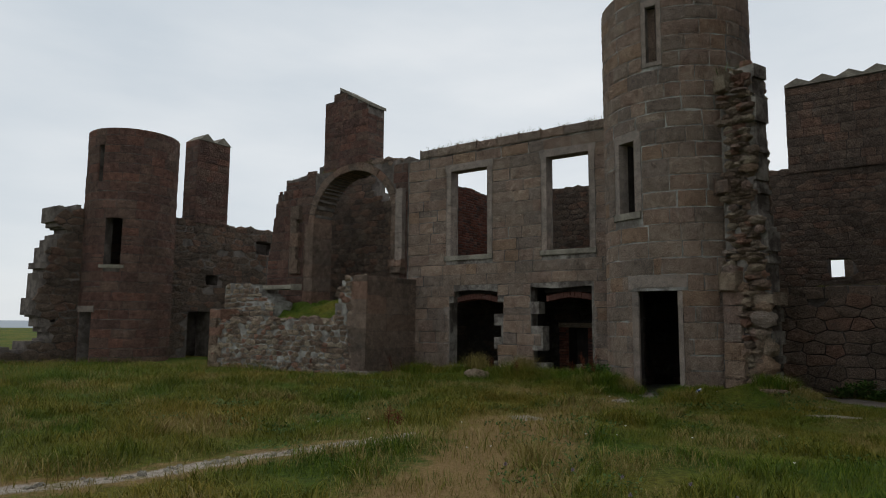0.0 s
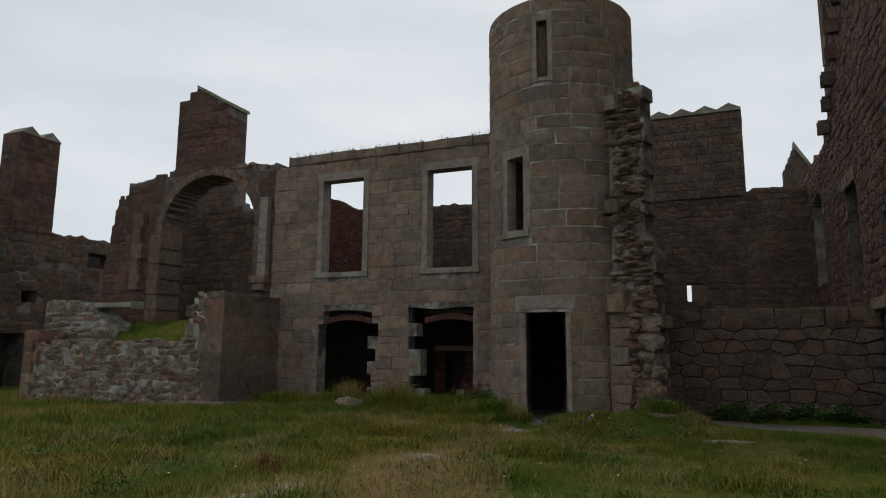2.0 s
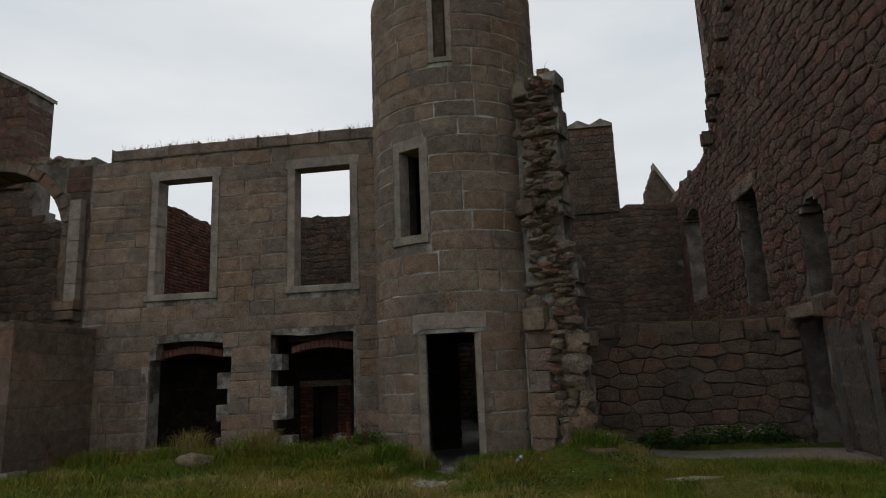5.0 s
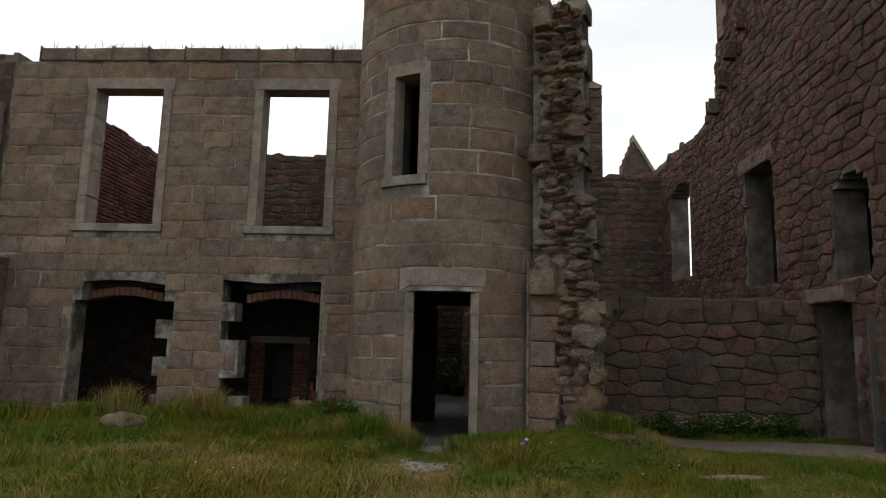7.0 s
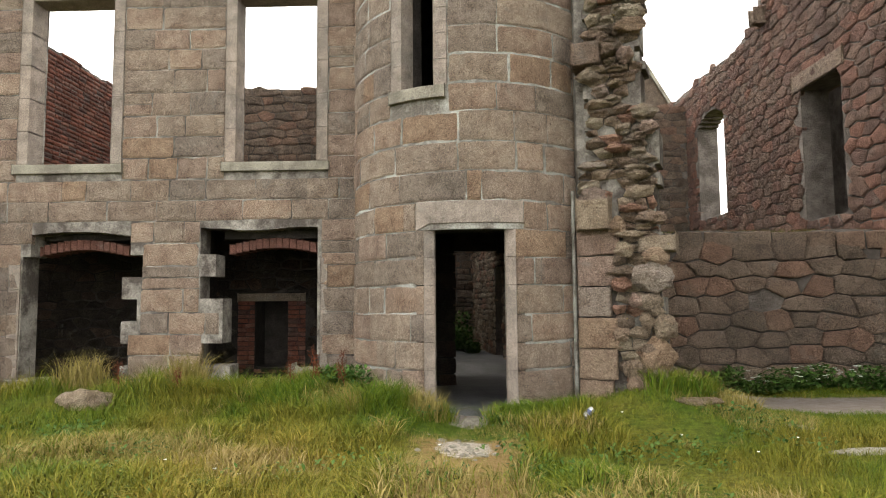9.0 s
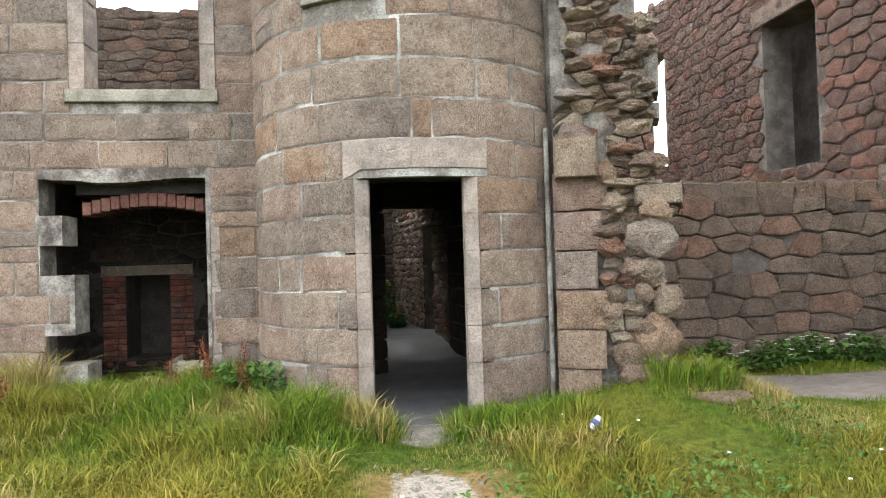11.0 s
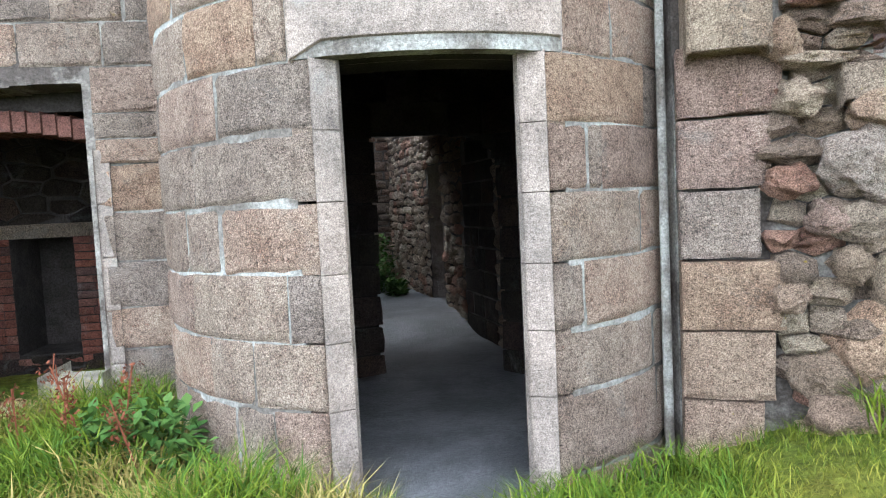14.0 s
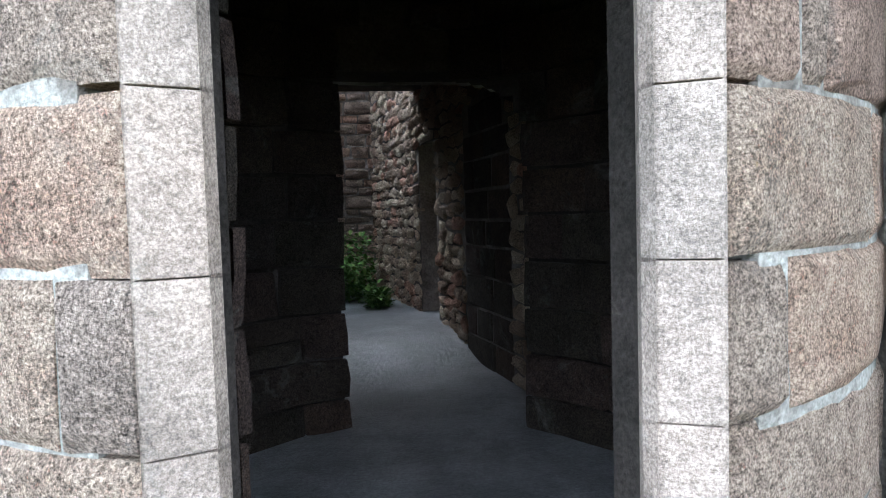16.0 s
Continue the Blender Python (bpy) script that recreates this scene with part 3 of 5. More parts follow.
lint = block("lintel", tower_map, DOOR_L - 0.19, DOOR_R + 0.19, DOOR_T, DOOR_T + 0.32, -0.2, 0.022, M_DRESS, stair_tower, 0.008, label="wide granite door lintel with chamfered soffit", bend=7)
for vert in lint.data.vertices:
    rad = math.hypot(vert.co.x - TX, vert.co.y - TY) - TR
    ang = math.atan2(vert.co.x - TX, TY - vert.co.y) * TR
    if rad > -0.1 and vert.co.z < DOOR_T + 0.03 and abs(ang) < DOOR_R + 0.3:
        vert.co.z += 0.07
for a, b in ((DOOR_L - 0.2, DOOR_L - 0.1), (DOOR_R + 0.1, DOOR_R + 0.2)):
    block("jamb_stone", tower_map, a, b, DOOR_T - 0.34, DOOR_T - 0.002, -0.095, 0.002, M_GRAN, stair_tower, 0.008)
# window surround
for a, b in ((WIN_U[0] - 0.15, WIN_U[0] + 0.008), (WIN_U[1] - 0.008, WIN_U[1] + 0.15)):
    for k in range(5):
        block("window_jamb", tower_map, a, b, WIN_Z[0] + k * 0.306, WIN_Z[0] + (k + 1) * 0.306 - 0.003, -0.2, 0.012, M_DRESS, stair_tower)
block("window_lintel", tower_map, WIN_U[0] - 0.15, WIN_U[1] + 0.15, WIN_Z[1] - 0.01, WIN_Z[1] + 0.21, -0.4, 0.014, M_DRESS, stair_tower, bend=7)
block("window_sill", tower_map, WIN_U[0] - 0.15, WIN_U[1] + 0.13, WIN_Z[0] - 0.15, WIN_Z[0] - 0.005, -0.4, 0.06, M_SLAB, stair_tower, label="mossy projecting window sill", bend=7)
for a, b in ((SLIT_U[0] - 0.1, SLIT_U[0]), (SLIT_U[1], SLIT_U[1] + 0.1)):
    block("slit_jamb", tower_map, a, b, SLIT_Z[0] - 0.005, SLIT_Z[1] + 0.005, -0.3, 0.012, M_DRESS, stair_tower)
block("slit_lintel", tower_map, SLIT_U[0] - 0.1, SLIT_U[1] + 0.1, SLIT_Z[1] + 0.007, SLIT_Z[1] + 0.14, -0.3, 0.012, M_DRESS, stair_tower, bend=7)
block("slit_sill", tower_map, SLIT_U[0] - 0.1, SLIT_U[1] + 0.1, SLIT_Z[0] - 0.1, SLIT_Z[0] - 0.007, -0.3, 0.03, M_DRESS, stair_tower, bend=7)
block("slit_fill", tower_map, SLIT_U[0] + 0.001, SLIT_U[1] - 0.001, SLIT_Z[0], SLIT_Z[1], -0.35, -0.14, M_BROWN_O, stair_tower)
block("plinth_stone", tower_map, -0.95, -0.37, 0.05, 0.16, -0.1, 0.10, M_SLAB, stair_tower, bend=7)


def disc(name, z, r, mat, label):
    vs = [(TX + r * math.cos(a * math.pi / 16), TY + r * math.sin(a * math.pi / 16), z + dz) for dz in (0, -0.2) for a in range(32)]
    fs = [tuple(range(32)), tuple(range(63, 31, -1))] + [(i, 32 + i, 32 + (i + 1) % 32, (i + 1) % 32) for i in range(32)]
    mesh_ob(name, vs, fs, mat, label=label, category="floor", kind="structure")


# Two unseen discs, added to keep sky light out of door and window
disc("ceiling_tower_shade_slab", 3.4, 1.1, M_COREDARK, "added unseen slab that dims the inside of the stair tower")
disc("ceiling_tower_shade_cap", 8.5, 1.1, M_COREDARK, "added unseen cap that keeps sky light out of the stair tower")
inside_map = round_map(TX, TY, TR - 0.46)
in_map = lambda u, v, d: inside_map(u, v, -d)
# inner face stones, also in the tones with painted shade
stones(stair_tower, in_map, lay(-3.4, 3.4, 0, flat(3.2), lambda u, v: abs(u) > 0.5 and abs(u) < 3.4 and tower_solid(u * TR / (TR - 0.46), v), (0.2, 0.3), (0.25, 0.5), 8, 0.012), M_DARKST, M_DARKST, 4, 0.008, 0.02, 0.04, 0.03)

# ------------------------------------------------------------------ long facade
FY = 14.51
fac_map = plane_map((0, FY, 0), (1, 0, 0), (0, -1, 0))
W1, W2 = (-9.17, -7.95), (-6.17, -5.0)
WZ = (3.37, 5.80)


def fac_solid(u, v):
    for a, b in (W1, W2):
        if box_in(u, v, a, b, *WZ):
            return False
    band = int(max(0, min(6, (v - 0.2) / 0.31)))
    k1 = (0.0, 0.06, -0.06, 0.22, -0.02, 0.24, 0.05)[band]
    k2 = (0.12, -0.24, 0.06, 0.0, -0.3, -0.05, -0.3)[band]
    if -9.2 < u < -7.70 + k1 and v < 2.28 + 0.12 * math.cos((u + 8.45) * 1.4) - (0.3 if u < -9.05 else 0):
        return v < 0.22
    if -6.35 + k2 < u < -4.93 and v < 2.42 + rag(u, 0, 0.05, 5):
        return v < 0.22
    return True


def fac_top(u):
    return 6.55 + 0.03 * noise.noise((u * 1.5, 1, 1)) - (0.25 if u < -10.25 else 0)


facade = core("wall_facade", fac_map, -10.72, -4.1, -0.2, fac_top, fac_solid, 0.36, M_MORT_F, 0.11, (*W1, *W2), front=0.001, label="ruined granite facade with two empty windows and broken openings", category="wall", kind="structure")


def fac_stone_solid(u, v):
    for a, b in (W1, W2):
        if box_in(u, v, a - 0.15, b + 0.15, WZ[0] - 0.14, WZ[1] + 0.2):
            return False
    return fac_solid(u, v)


f_quads = lay(-10.7, -4.2, 0.0, flat(6.31), fac_stone_solid, (0.28, 0.34), (0.34, 0.85), 21, 0.007)
stones(facade, fac_map, f_quads, M_GRAN, M_GRAN_J, 12, 0.005, 0.016, 0.08, 0.012, 300, (-6.0, 1.5), rock=0.006)
v_cop = [(-10.25 + i * 0.66, -10.25 + (i + 1) * 0.66) for i in range(9)]
for a, b in v_cop:
    block("coping_stone", fac_map, a, b - 0.012, 6.31, 6.55 + rng.uniform(-0.02, 0.025), -0.4, 0.045, M_GRAN, facade, 0.03)
for a, b in (W1, W2):
    for x0, x1 in ((a - 0.15, a + 0.008), (b - 0.008, b + 0.15)):
        for k in range(5):
            block("window_jamb", fac_map, x0, x1, WZ[0] + k * 0.486, WZ[0] + (k + 1) * 0.486 - 0.005, -0.3, 0.012, M_DRESS, facade)
    block("window_lintel", fac_map, a - 0.2, b + 0.2, WZ[1] - 0.008, WZ[1] + 0.2, -0.34, 0.014, M_DRESS, facade)
    block("window_sill", fac_map, a - 0.18, b + 0.18, WZ[0] - 0.14, WZ[0] - 0.01, -0.36, 0.06, M_SLAB, facade, label="projecting pale stone sill")
# dressed margins of the lower openings, with their cut-back heads
for k in range(5):
    block("opening_jamb", fac_map, -9.36, -9.19, 0.15 + k * 0.36, 0.15 + (k + 1) * 0.36 - 0.005, -0.3, 0.014, M_DRESS, facade)
    block("opening_jamb", fac_map, -4.94, -4.84, 0.2 + k * 0.36, 0.2 + (k + 1) * 0.36 - 0.005, -0.3, 0.014, M_DRESS, facade)
block("sill_block", fac_map, -9.3, -8.85, 0.16, 0.34, -0.3, 0.1, M_SLAB, facade)
block("sill_block", fac_map, -5.35, -4.95, 0.16, 0.47, -0.3, 0.08, M_SLAB, facade, 0.06)
block("kerb_stone", fac_map, -6.25, -5.7, 0.05, 0.22, -0.3, 0.12, M_SLAB, facade)
block("kerb_stone", fac_map, -5.69, -5.25, 0.05, 0.21, -0.3, 0.10, M_SLAB, facade)
for j, (x0, x1) in enumerate(((-9.1, -7.75), (-6.3, -4.95))):
    n = 14
    for i in range(n):
        a = x0 + (x1 - x0) * i / n
        rise = 0.10 * math.sin(math.pi * (i + 0.5) / n)
        block("arch_brick", fac_map, a + 0.004, a + (x1 - x0) / n - 0.004, 2.06 + rise, 2.2 + rise, -0.55, -0.2, M_BRICK, facade, 0.008)
    # near-black strip over the arch, its shade in the colour
    core("wall_over_opening", fac_map, x0 - 0.1, x1 + 0.1, 2.3, flat(2.62), lambda u, v: True, 0.7, M_COREDARK, front=-0.3, label="packing over a brick arch, darkened as in shade", category="wall", kind="structure")

# rooms behind the lower openings
room_map = plane_map((0, 16.4, 0), (1, 0, 0), (0, -1, 0))


def room_solid(u, v):
    return not box_in(u, v, -6.46, -5.9, 0.3, 1.39)


# Room walls and niche back are coloured near black for the shade indoors
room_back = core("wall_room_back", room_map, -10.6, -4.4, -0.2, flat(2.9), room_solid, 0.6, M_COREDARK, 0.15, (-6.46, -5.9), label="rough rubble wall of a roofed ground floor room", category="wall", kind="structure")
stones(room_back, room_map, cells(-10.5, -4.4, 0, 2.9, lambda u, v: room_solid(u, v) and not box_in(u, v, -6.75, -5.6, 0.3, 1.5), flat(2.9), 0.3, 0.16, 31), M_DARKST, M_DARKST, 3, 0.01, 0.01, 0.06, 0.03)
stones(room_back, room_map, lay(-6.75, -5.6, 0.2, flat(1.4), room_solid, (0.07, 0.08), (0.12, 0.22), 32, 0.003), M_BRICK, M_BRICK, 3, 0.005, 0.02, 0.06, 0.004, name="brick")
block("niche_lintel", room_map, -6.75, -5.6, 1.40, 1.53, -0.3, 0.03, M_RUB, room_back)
core("wall_niche_back", plane_map((0, 16.95, 0), (1, 0, 0), (0, -1, 0)), -7, -5.4, 0, flat(2), lambda u, v: True, 0.2, M_COREDARK, 0.5, label="back of a fireplace niche, darkened as in shade", category="wall", kind="structure")
# Unseen slab, added only to keep daylight out of the rooms below
block("ceiling", plane_map((0, 0, 0), (1, 0, 0), (0, 1, 0)), -10.6, -4.4, 2.85, 3.05, 15.2, 17.0, M_COREDARK, label="added unseen slab that darkens the ground floor rooms", category="ceiling", kind="structure")
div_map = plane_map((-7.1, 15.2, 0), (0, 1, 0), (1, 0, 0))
core("wall_room_divide", div_map, 0, 1.25, -0.1, flat(2.85), lambda u, v: True, 0.5, M_COREDARK, 0.3, label="rubble wall between two rooms, darkened as in shade", category="wall", kind="structure")
core("wall_room_end", plane_map((-4.55, 15.2, 0), (0, 1, 0), (-1, 0, 0)), 0, 1.25, -0.1, flat(2.85), lambda u, v: True, 0.25, M_COREDARK, 0.3, label="rubble end wall, darkened as in shade", category="wall", kind="structure")

# brick wall and rear wall seen through the upper windows
br_map = plane_map((-9.9, 15.3, 0), (0, 1, 0), (1, 0, 0))
br_top = lambda u: 5.74 + rag(u, 0, 0.09, 8)
brick_wall = core("wall_brick", br_map, 0, 4.0, 2.9, br_top, lambda u, v: True, 0.5, M_MORT_D, 0.15, label="red brick cross wall with a broken top", category="wall", kind="structure")
stones(brick_wall, br_map, lay(0, 4.0, 2.95, br_top, lambda u, v: True, (0.075, 0.085), (0.2, 0.24), 41, 0.004), M_BRICK, M_BRICK, 5, 0.006, 0.005, 0.05, 0.01)
rear_map = plane_map((0, 19.0, 0), (1, 0, 0), (0, -1, 0))
rear_top = lambda u: 5.92 + rag(u, 1, 0.09, 3)
rear_wall = core("wall_rear", rear_map, -10.4, -4.0, -0.2, rear_top, lambda u, v: True, 0.6, M_MORT_D, 0.15, label="rubble rear wall with a broken top", category="wall", kind="structure")
stones(rear_wall, rear_map, cells(-10.4, -4.0, 2.0, 6.0, lambda u, v: True, rear_top, 0.34, 0.18, 42), M_BROWN, M_BROWN, 6, 0.008, 0.01, 0.06, 0.02)

# ------------------------------------------------------------------ arch
AX, AR, ASP = -13.03, 1.7, 4.75


def arch_top(u):
    if u < -16.2:
        return 5.95 - 2.2 * smooth(-16.5, -17.1, u) + rag(u, 0, 0.2, 2)
    return 6.42 + rag(u, 0, 0.1, 4) + 0.12 * dome(u, 0, -13, 0, 1.5, 1)


def arch_solid(u, v):
    if abs(u - AX) < AR:
        return v > ASP + math.sqrt(max(0, AR ** 2 - (u - AX) ** 2)) * 0.93
    return True


arch_wall = core("wall_arch", fac_map, -17.1, -10.7, -0.2, lambda u: min(arch_top(u), 6.42) if abs(u - AX) < AR + 0.1 else arch_top(u), arch_solid, 0.8, M_MORT_D, 0.1, (AX - AR, AX + AR), label="broken granite wall with a tall round archway", category="wall", kind="structure")


def arch_stone_solid(u, v):
    rr = math.hypot(u - AX, (v - ASP) / 0.93)
    if v > ASP and rr < AR + 0.27:
        return False
    return arch_solid(u, v) and abs(u - AX) > AR


stones(arch_wall, fac_map, lay(-17.05, -10.75, 0.1, arch_top, arch_stone_solid, (0.26, 0.34), (0.35, 0.75), 51, 0.008), M_PINK, M_PINK, 7, 0.007, 0.005, 0.08, 0.02)
for i in range(17):
    a0, a1 = math.pi * i / 17 + 0.008, math.pi * (i + 1) / 17 - 0.008
    ring = lambda u, v, d: Vector((AX - math.cos(u) * v, FY - d, ASP + math.sin(u) * v * 0.93))
    block("voussoir", ring, a0, a1, AR, AR + 0.26 + rng.uniform(-0.02, 0.03), -0.78, 0.03 + rng.uniform(0, 0.02), M_BROWN_O, arch_wall, 0.004)
for k in range(5):
    block("pilaster_stone", fac_map, -11.09, -10.82, 3.25 + k * 0.45, 3.25 + (k + 1) * 0.45 - 0.006, -0.05, 0.16, M_DRESS, arch_wall)
    w = 0.3 if k % 2 else 0.42
    block("pilaster_stone", fac_map, -15.75, -15.75 + w, 3.1 + k * 0.46, 3.1 + (k + 1) * 0.46 - 0.006, -0.05, 0.14, M_BROWN_O, arch_wall)
for k in range(9):
    block("arch_jamb", fac_map, AX - AR - 0.4, AX - AR + 0.02, 0.7 + k * 0.45, 0.7 + (k + 1) * 0.45 - 0.008, -0.78, 0.03 + 0.02 * (k % 2), M_BROWN_O, arch_wall, 0.02)
    block("arch_jamb", fac_map, AX + AR - 0.02, AX + AR + 0.3, 0.7 + k * 0.45, 0.7 + (k + 1) * 0.45 - 0.008, -0.78, 0.03 + 0.02 * (k % 2), M_BROWN_O, arch_wall, 0.02)
for k, x in enumerate((-12.15, -11.75, -11.4, -11.05)):
    boulder("coping_stone", x, FY + 0.35, 6.5 - 0.05 * k, 0.24, 0.35, 0.17, M_BROWN_O, k + 3, "", arch_wall)
for k, z in enumerate((2.95, 3.15)):
    block("corbel", fac_map, -11.2 - 0.1 * k, -10.8, z, z + 0.18, -0.1, 0.2, M_BROWN_O, arch_wall, 0.03)

# gable wall and chimney seen through and over the arch
ch_map = plane_map((0, 17.0, 0), (1, 0, 0), (0, -1, 0))


def ch_top(u):
    return 7.5 - 1.2 * smooth(-14.5, -14.42, u) - 0.6 * smooth(-14.42, -13.7, u) - 0.6 * smooth(-13.4, -12.4, u) + rag(u, 0, 0.06, 4)


gable_wall = core("wall_arch_gable", ch_map, -17.2, -12.0, -0.2, ch_top, lambda u, v: True, 0.7, M_MORT_D, 0.2, label="rubble gable wall behind the arch", category="wall", kind="structure")
stones(gable_wall, ch_map, cells(-17.2, -12.0, 1.0, 7.7, lambda u, v: True, ch_top, 0.42, 0.23, 61), M_BROWN, M_BROWN, 8, 0.008, 0.01, 0.06, 0.025)


def stack(name, x0, x1, y0, y1, z0, z1, mat, peaks, seed, label):
    """A masonry chimney stack with a coped head."""
    mp = plane_map((x0, y0, 0), (1, 0, 0), (0, -1, 0))
    w, dp = x1 - x0, y1 - y0
    st = core(name, mp, 0, w, z0, flat(z1), lambda u, v: True, dp, M_MORT_D, 0.5, front=-0.02, label=label, category="chimney")
    for k, (m2, width) in enumerate(((mp, w), (plane_map((x1, y0, 0), (0, 1, 0), (1, 0, 0)), dp), (plane_map((x0, y1, 0), (0, -1, 0), (-1, 0, 0)), dp))):
        stones(st, m2, lay(0, width, z0, flat(z1), lambda u, v: True, (0.24, 0.32), (0.3, 0.65), seed + k, 0.006), mat, mat, seed, 0.007, 0.01, 0.06, 0.015)
    n = peaks
    for i in range(n):
        a, b = i * w / n, (i + 1) * w / n
        vs = []
        for d in (0.06, -dp - 0.06):
            vs += [mp(a, z1, d), mp(b, z1, d), mp(b, z1 + 0.08, d), mp((a + b) / 2, z1 + 0.26, d), mp(a, z1 + 0.08, d)]
        mesh_ob("coping", vs, [(0, 1, 2, 3, 4), (9, 8, 7, 6, 5), (2, 7, 8, 3), (3, 8, 9, 4), (0, 5, 6, 1), (1, 6, 7, 2), (4, 9, 5, 0)], M_SLAB, st)
    return st


chim_map = plane_map((0, 16.9, 0), (1, 0, 0), (0, -1, 0))
chim_side = plane_map((-14.6, 16.9, 0), (0, 1, 0), (1, 0, 0))


def chim_top(u):
    if u < -16.4:
        return 9.98
    if u < -16.05:
        return 10.26
    return 10.36 - 0.56 * (u + 16.05)


arch_chimney = core("chimney", chim_map, -16.85, -14.6, 6.8, chim_top, lambda u, v: True, 0.9, M_MORT_D, 0.15, label="broken pink granite chimney stack with stepped top", category="chimney")
stones(arch_chimney, chim_map, lay(-16.85, -14.6, 6.8, chim_top, lambda u, v: True, (0.25, 0.32), (0.3, 0.6), 71, 0.006), M_PINK, M_PINK, 16, 0.007, 0.01, 0.06, 0.015)
stones(arch_chimney, chim_side, lay(0, 0.9, 6.8, flat(9.2), lambda u, v: True, (0.25, 0.32), (0.3, 0.6), 72, 0.006), M_PINK, M_PINK, 16, 0.007, 0.01, 0.06, 0.015)
coping_map = lambda u, v, d: chim_map(u, v + chim_top(max(u, -16.04)), d)
block("coping", coping_map, -16.03, -14.55, 0.0, 0.1, -0.95, 0.05, M_SLAB, arch_chimney, 0.01)

# ------------------------------------------------------------------ pier block and low ruined wall before the arch
pier_map = plane_map((0, 12.4, 0), (1, 0, 0), (0, -1, 0))
pier_side = plane_map((-10.38, 12.4, 0), (0, 1, 0), (1, 0, 0))
side_wall = core("wall_pier", pier_side, 0, 2.1, -0.2, flat(2.7), lambda u, v: True, 0.55, M_MORT_D, 0.4, label="smooth ashlar wall stub joined to the facade", category="wall", kind="structure")
stones(side_wall, pier_side, lay(0.0, 2.1, -0.1, flat(2.72), lambda u, v: True, (0.38, 0.5), (0.5, 1.1), 81, 0.002), M_BROWN_O, M_BROWN_O, 9, 0.003, 0.0, 0.06, 0.003, 40, (0, 1))
v = -0.1
while v < 2.7:
    h = rng.uniform(0.36, 0.52)
    w = rng.uniform(0.5, 0.68)
    block("quoin", pier_map, -10.4 - w, -10.385, v, min(v + h - 0.006, 2.74), -0.5, 0.02, M_BROWN_O, side_wall, 0.01)
    v += h
block("plinth_stone", pier_map, -11.5, -10.2, -0.1, 0.22, -0.3, 0.1, M_DRESS, side_wall)


def low_top(u):
    z = 1.5 + rag(u, 0, 0.12, 6)
    z += 0.95 * smooth(-16.6, -17.0, u) * 0.4 + 1.2 * smooth(-11.75, -11.2, u)
    return z


low_ruin = core("wall_low_ruin", pier_map, -17.05, -10.85, -0.3, low_top, lambda u, v: True, 0.6, M_MORT, 0.12, label="low broken rubble wall with crumbling mortar", category="wall", kind="structure")
stones(low_ruin, pier_map, cells(-17.05, -10.9, -0.1, 3.0, lambda u, v: True, low_top, 0.24, 0.15, 83, 0.1), M_RUB_J, M_RUB_J, 10, 0.01, 0.015, 0.06, 0.05)
for k in range(7):
    block("quoin", pier_map, -17.1, -17.1 + (0.35 if k % 2 else 0.55), -0.1 + k * 0.28, -0.1 + (k + 1) * 0.28 - 0.01, -0.5, 0.05, M_RUB, low_ruin, 0.03)
for k in range(40):
    x = rng.uniform(-16.9, -11.0)
    boulder("fallen_stone", x, 12.75 + rng.uniform(-0.2, 0.3), low_top(x) + 0.03, rng.uniform(0.1, 0.24), rng.uniform(0.1, 0.2), rng.uniform(0.06, 0.13), M_RUB, k, "", low_ruin)
steps_map = plane_map((0, 13.3, 0), (1, 0, 0), (0, -1, 0))
stub = core("wall_stair_ruin", steps_map, -17.7, -15.2, -0.2, lambda u: 2.75 - 0.6 * smooth(-16.6, -15.3, u) + rag(u, 0, 0.2, 9), lambda u, v: True, 0.8, M_MORT, 0.12, label="stepped remains of a rubble cross wall", category="wall", kind="structure")
stones(stub, steps_map, lay(-17.7, -15.2, 0.9, lambda u: 2.75 - 0.6 * smooth(-16.6, -15.3, u) + rag(u, 0, 0.2, 9), lambda u, v: True, (0.12, 0.22), (0.2, 0.4), 85, 0.035, 0.05), M_RUB_J, M_RUB_J, 11, 0.01, 0.015, 0.06, 0.05)
m_n = 24
m_v = [(-17.2 + 6.2 * i / m_n, 12.7 + 2.2 * j / m_n, 1.35 + 0.75 * smooth(12.7, 14.6, 12.7 + 2.2 * j / m_n) + 0.18 * noise.noise((i * 0.4, j * 0.4, 1)) - 0.25 * smooth(-13, -11, -17.2 + 6.2 * i / m_n)) for j in range(m_n + 1) for i in range(m_n + 1)]
m_f = [(j * (m_n + 1) + i, j * (m_n + 1) + i + 1, (j + 1) * (m_n + 1) + i + 1, (j + 1) * (m_n + 1) + i) for j in range(m_n) for i in range(m_n)]
mesh_ob("earth_mound", m_v, m_f, M_TURF, label="grassed rubble mound under the archway", category="mound", kind="structure", smooth=True)
block("fallen_lintel", steps_map, -16.0, -14.6, 2.52, 2.66, -0.6, -0.2, M_SLAB, None, 0.03, label="pale stone slab on the ruined stair", category="stone slab")

# ------------------------------------------------------------------ far range: second tower, wall and chimney
LX, LY = -22.5, 12.45


def farther(mp):
    return lambda u, v, d: Vector((1.4, 0.0, 1.5)) + (mp(u, v, d) - Vector((1.2, -0.4, 1.5))) * 1.07


def taller(mp):
    return lambda u, v, d: mp(u, 1.5 + (v - 1.5) * 1.07, d)


lt_map = taller(round_map(LX, LY, 1.57))


def lt_solid(u, v):
    if box_in(u, v, -0.2, 0.5, -1, 1.75) or box_in(u, v, 0.85, 1.42, 3.3, 4.9):
        return False
    return not box_in(u, v, 0.38, 0.6, 6.1, 7.4)


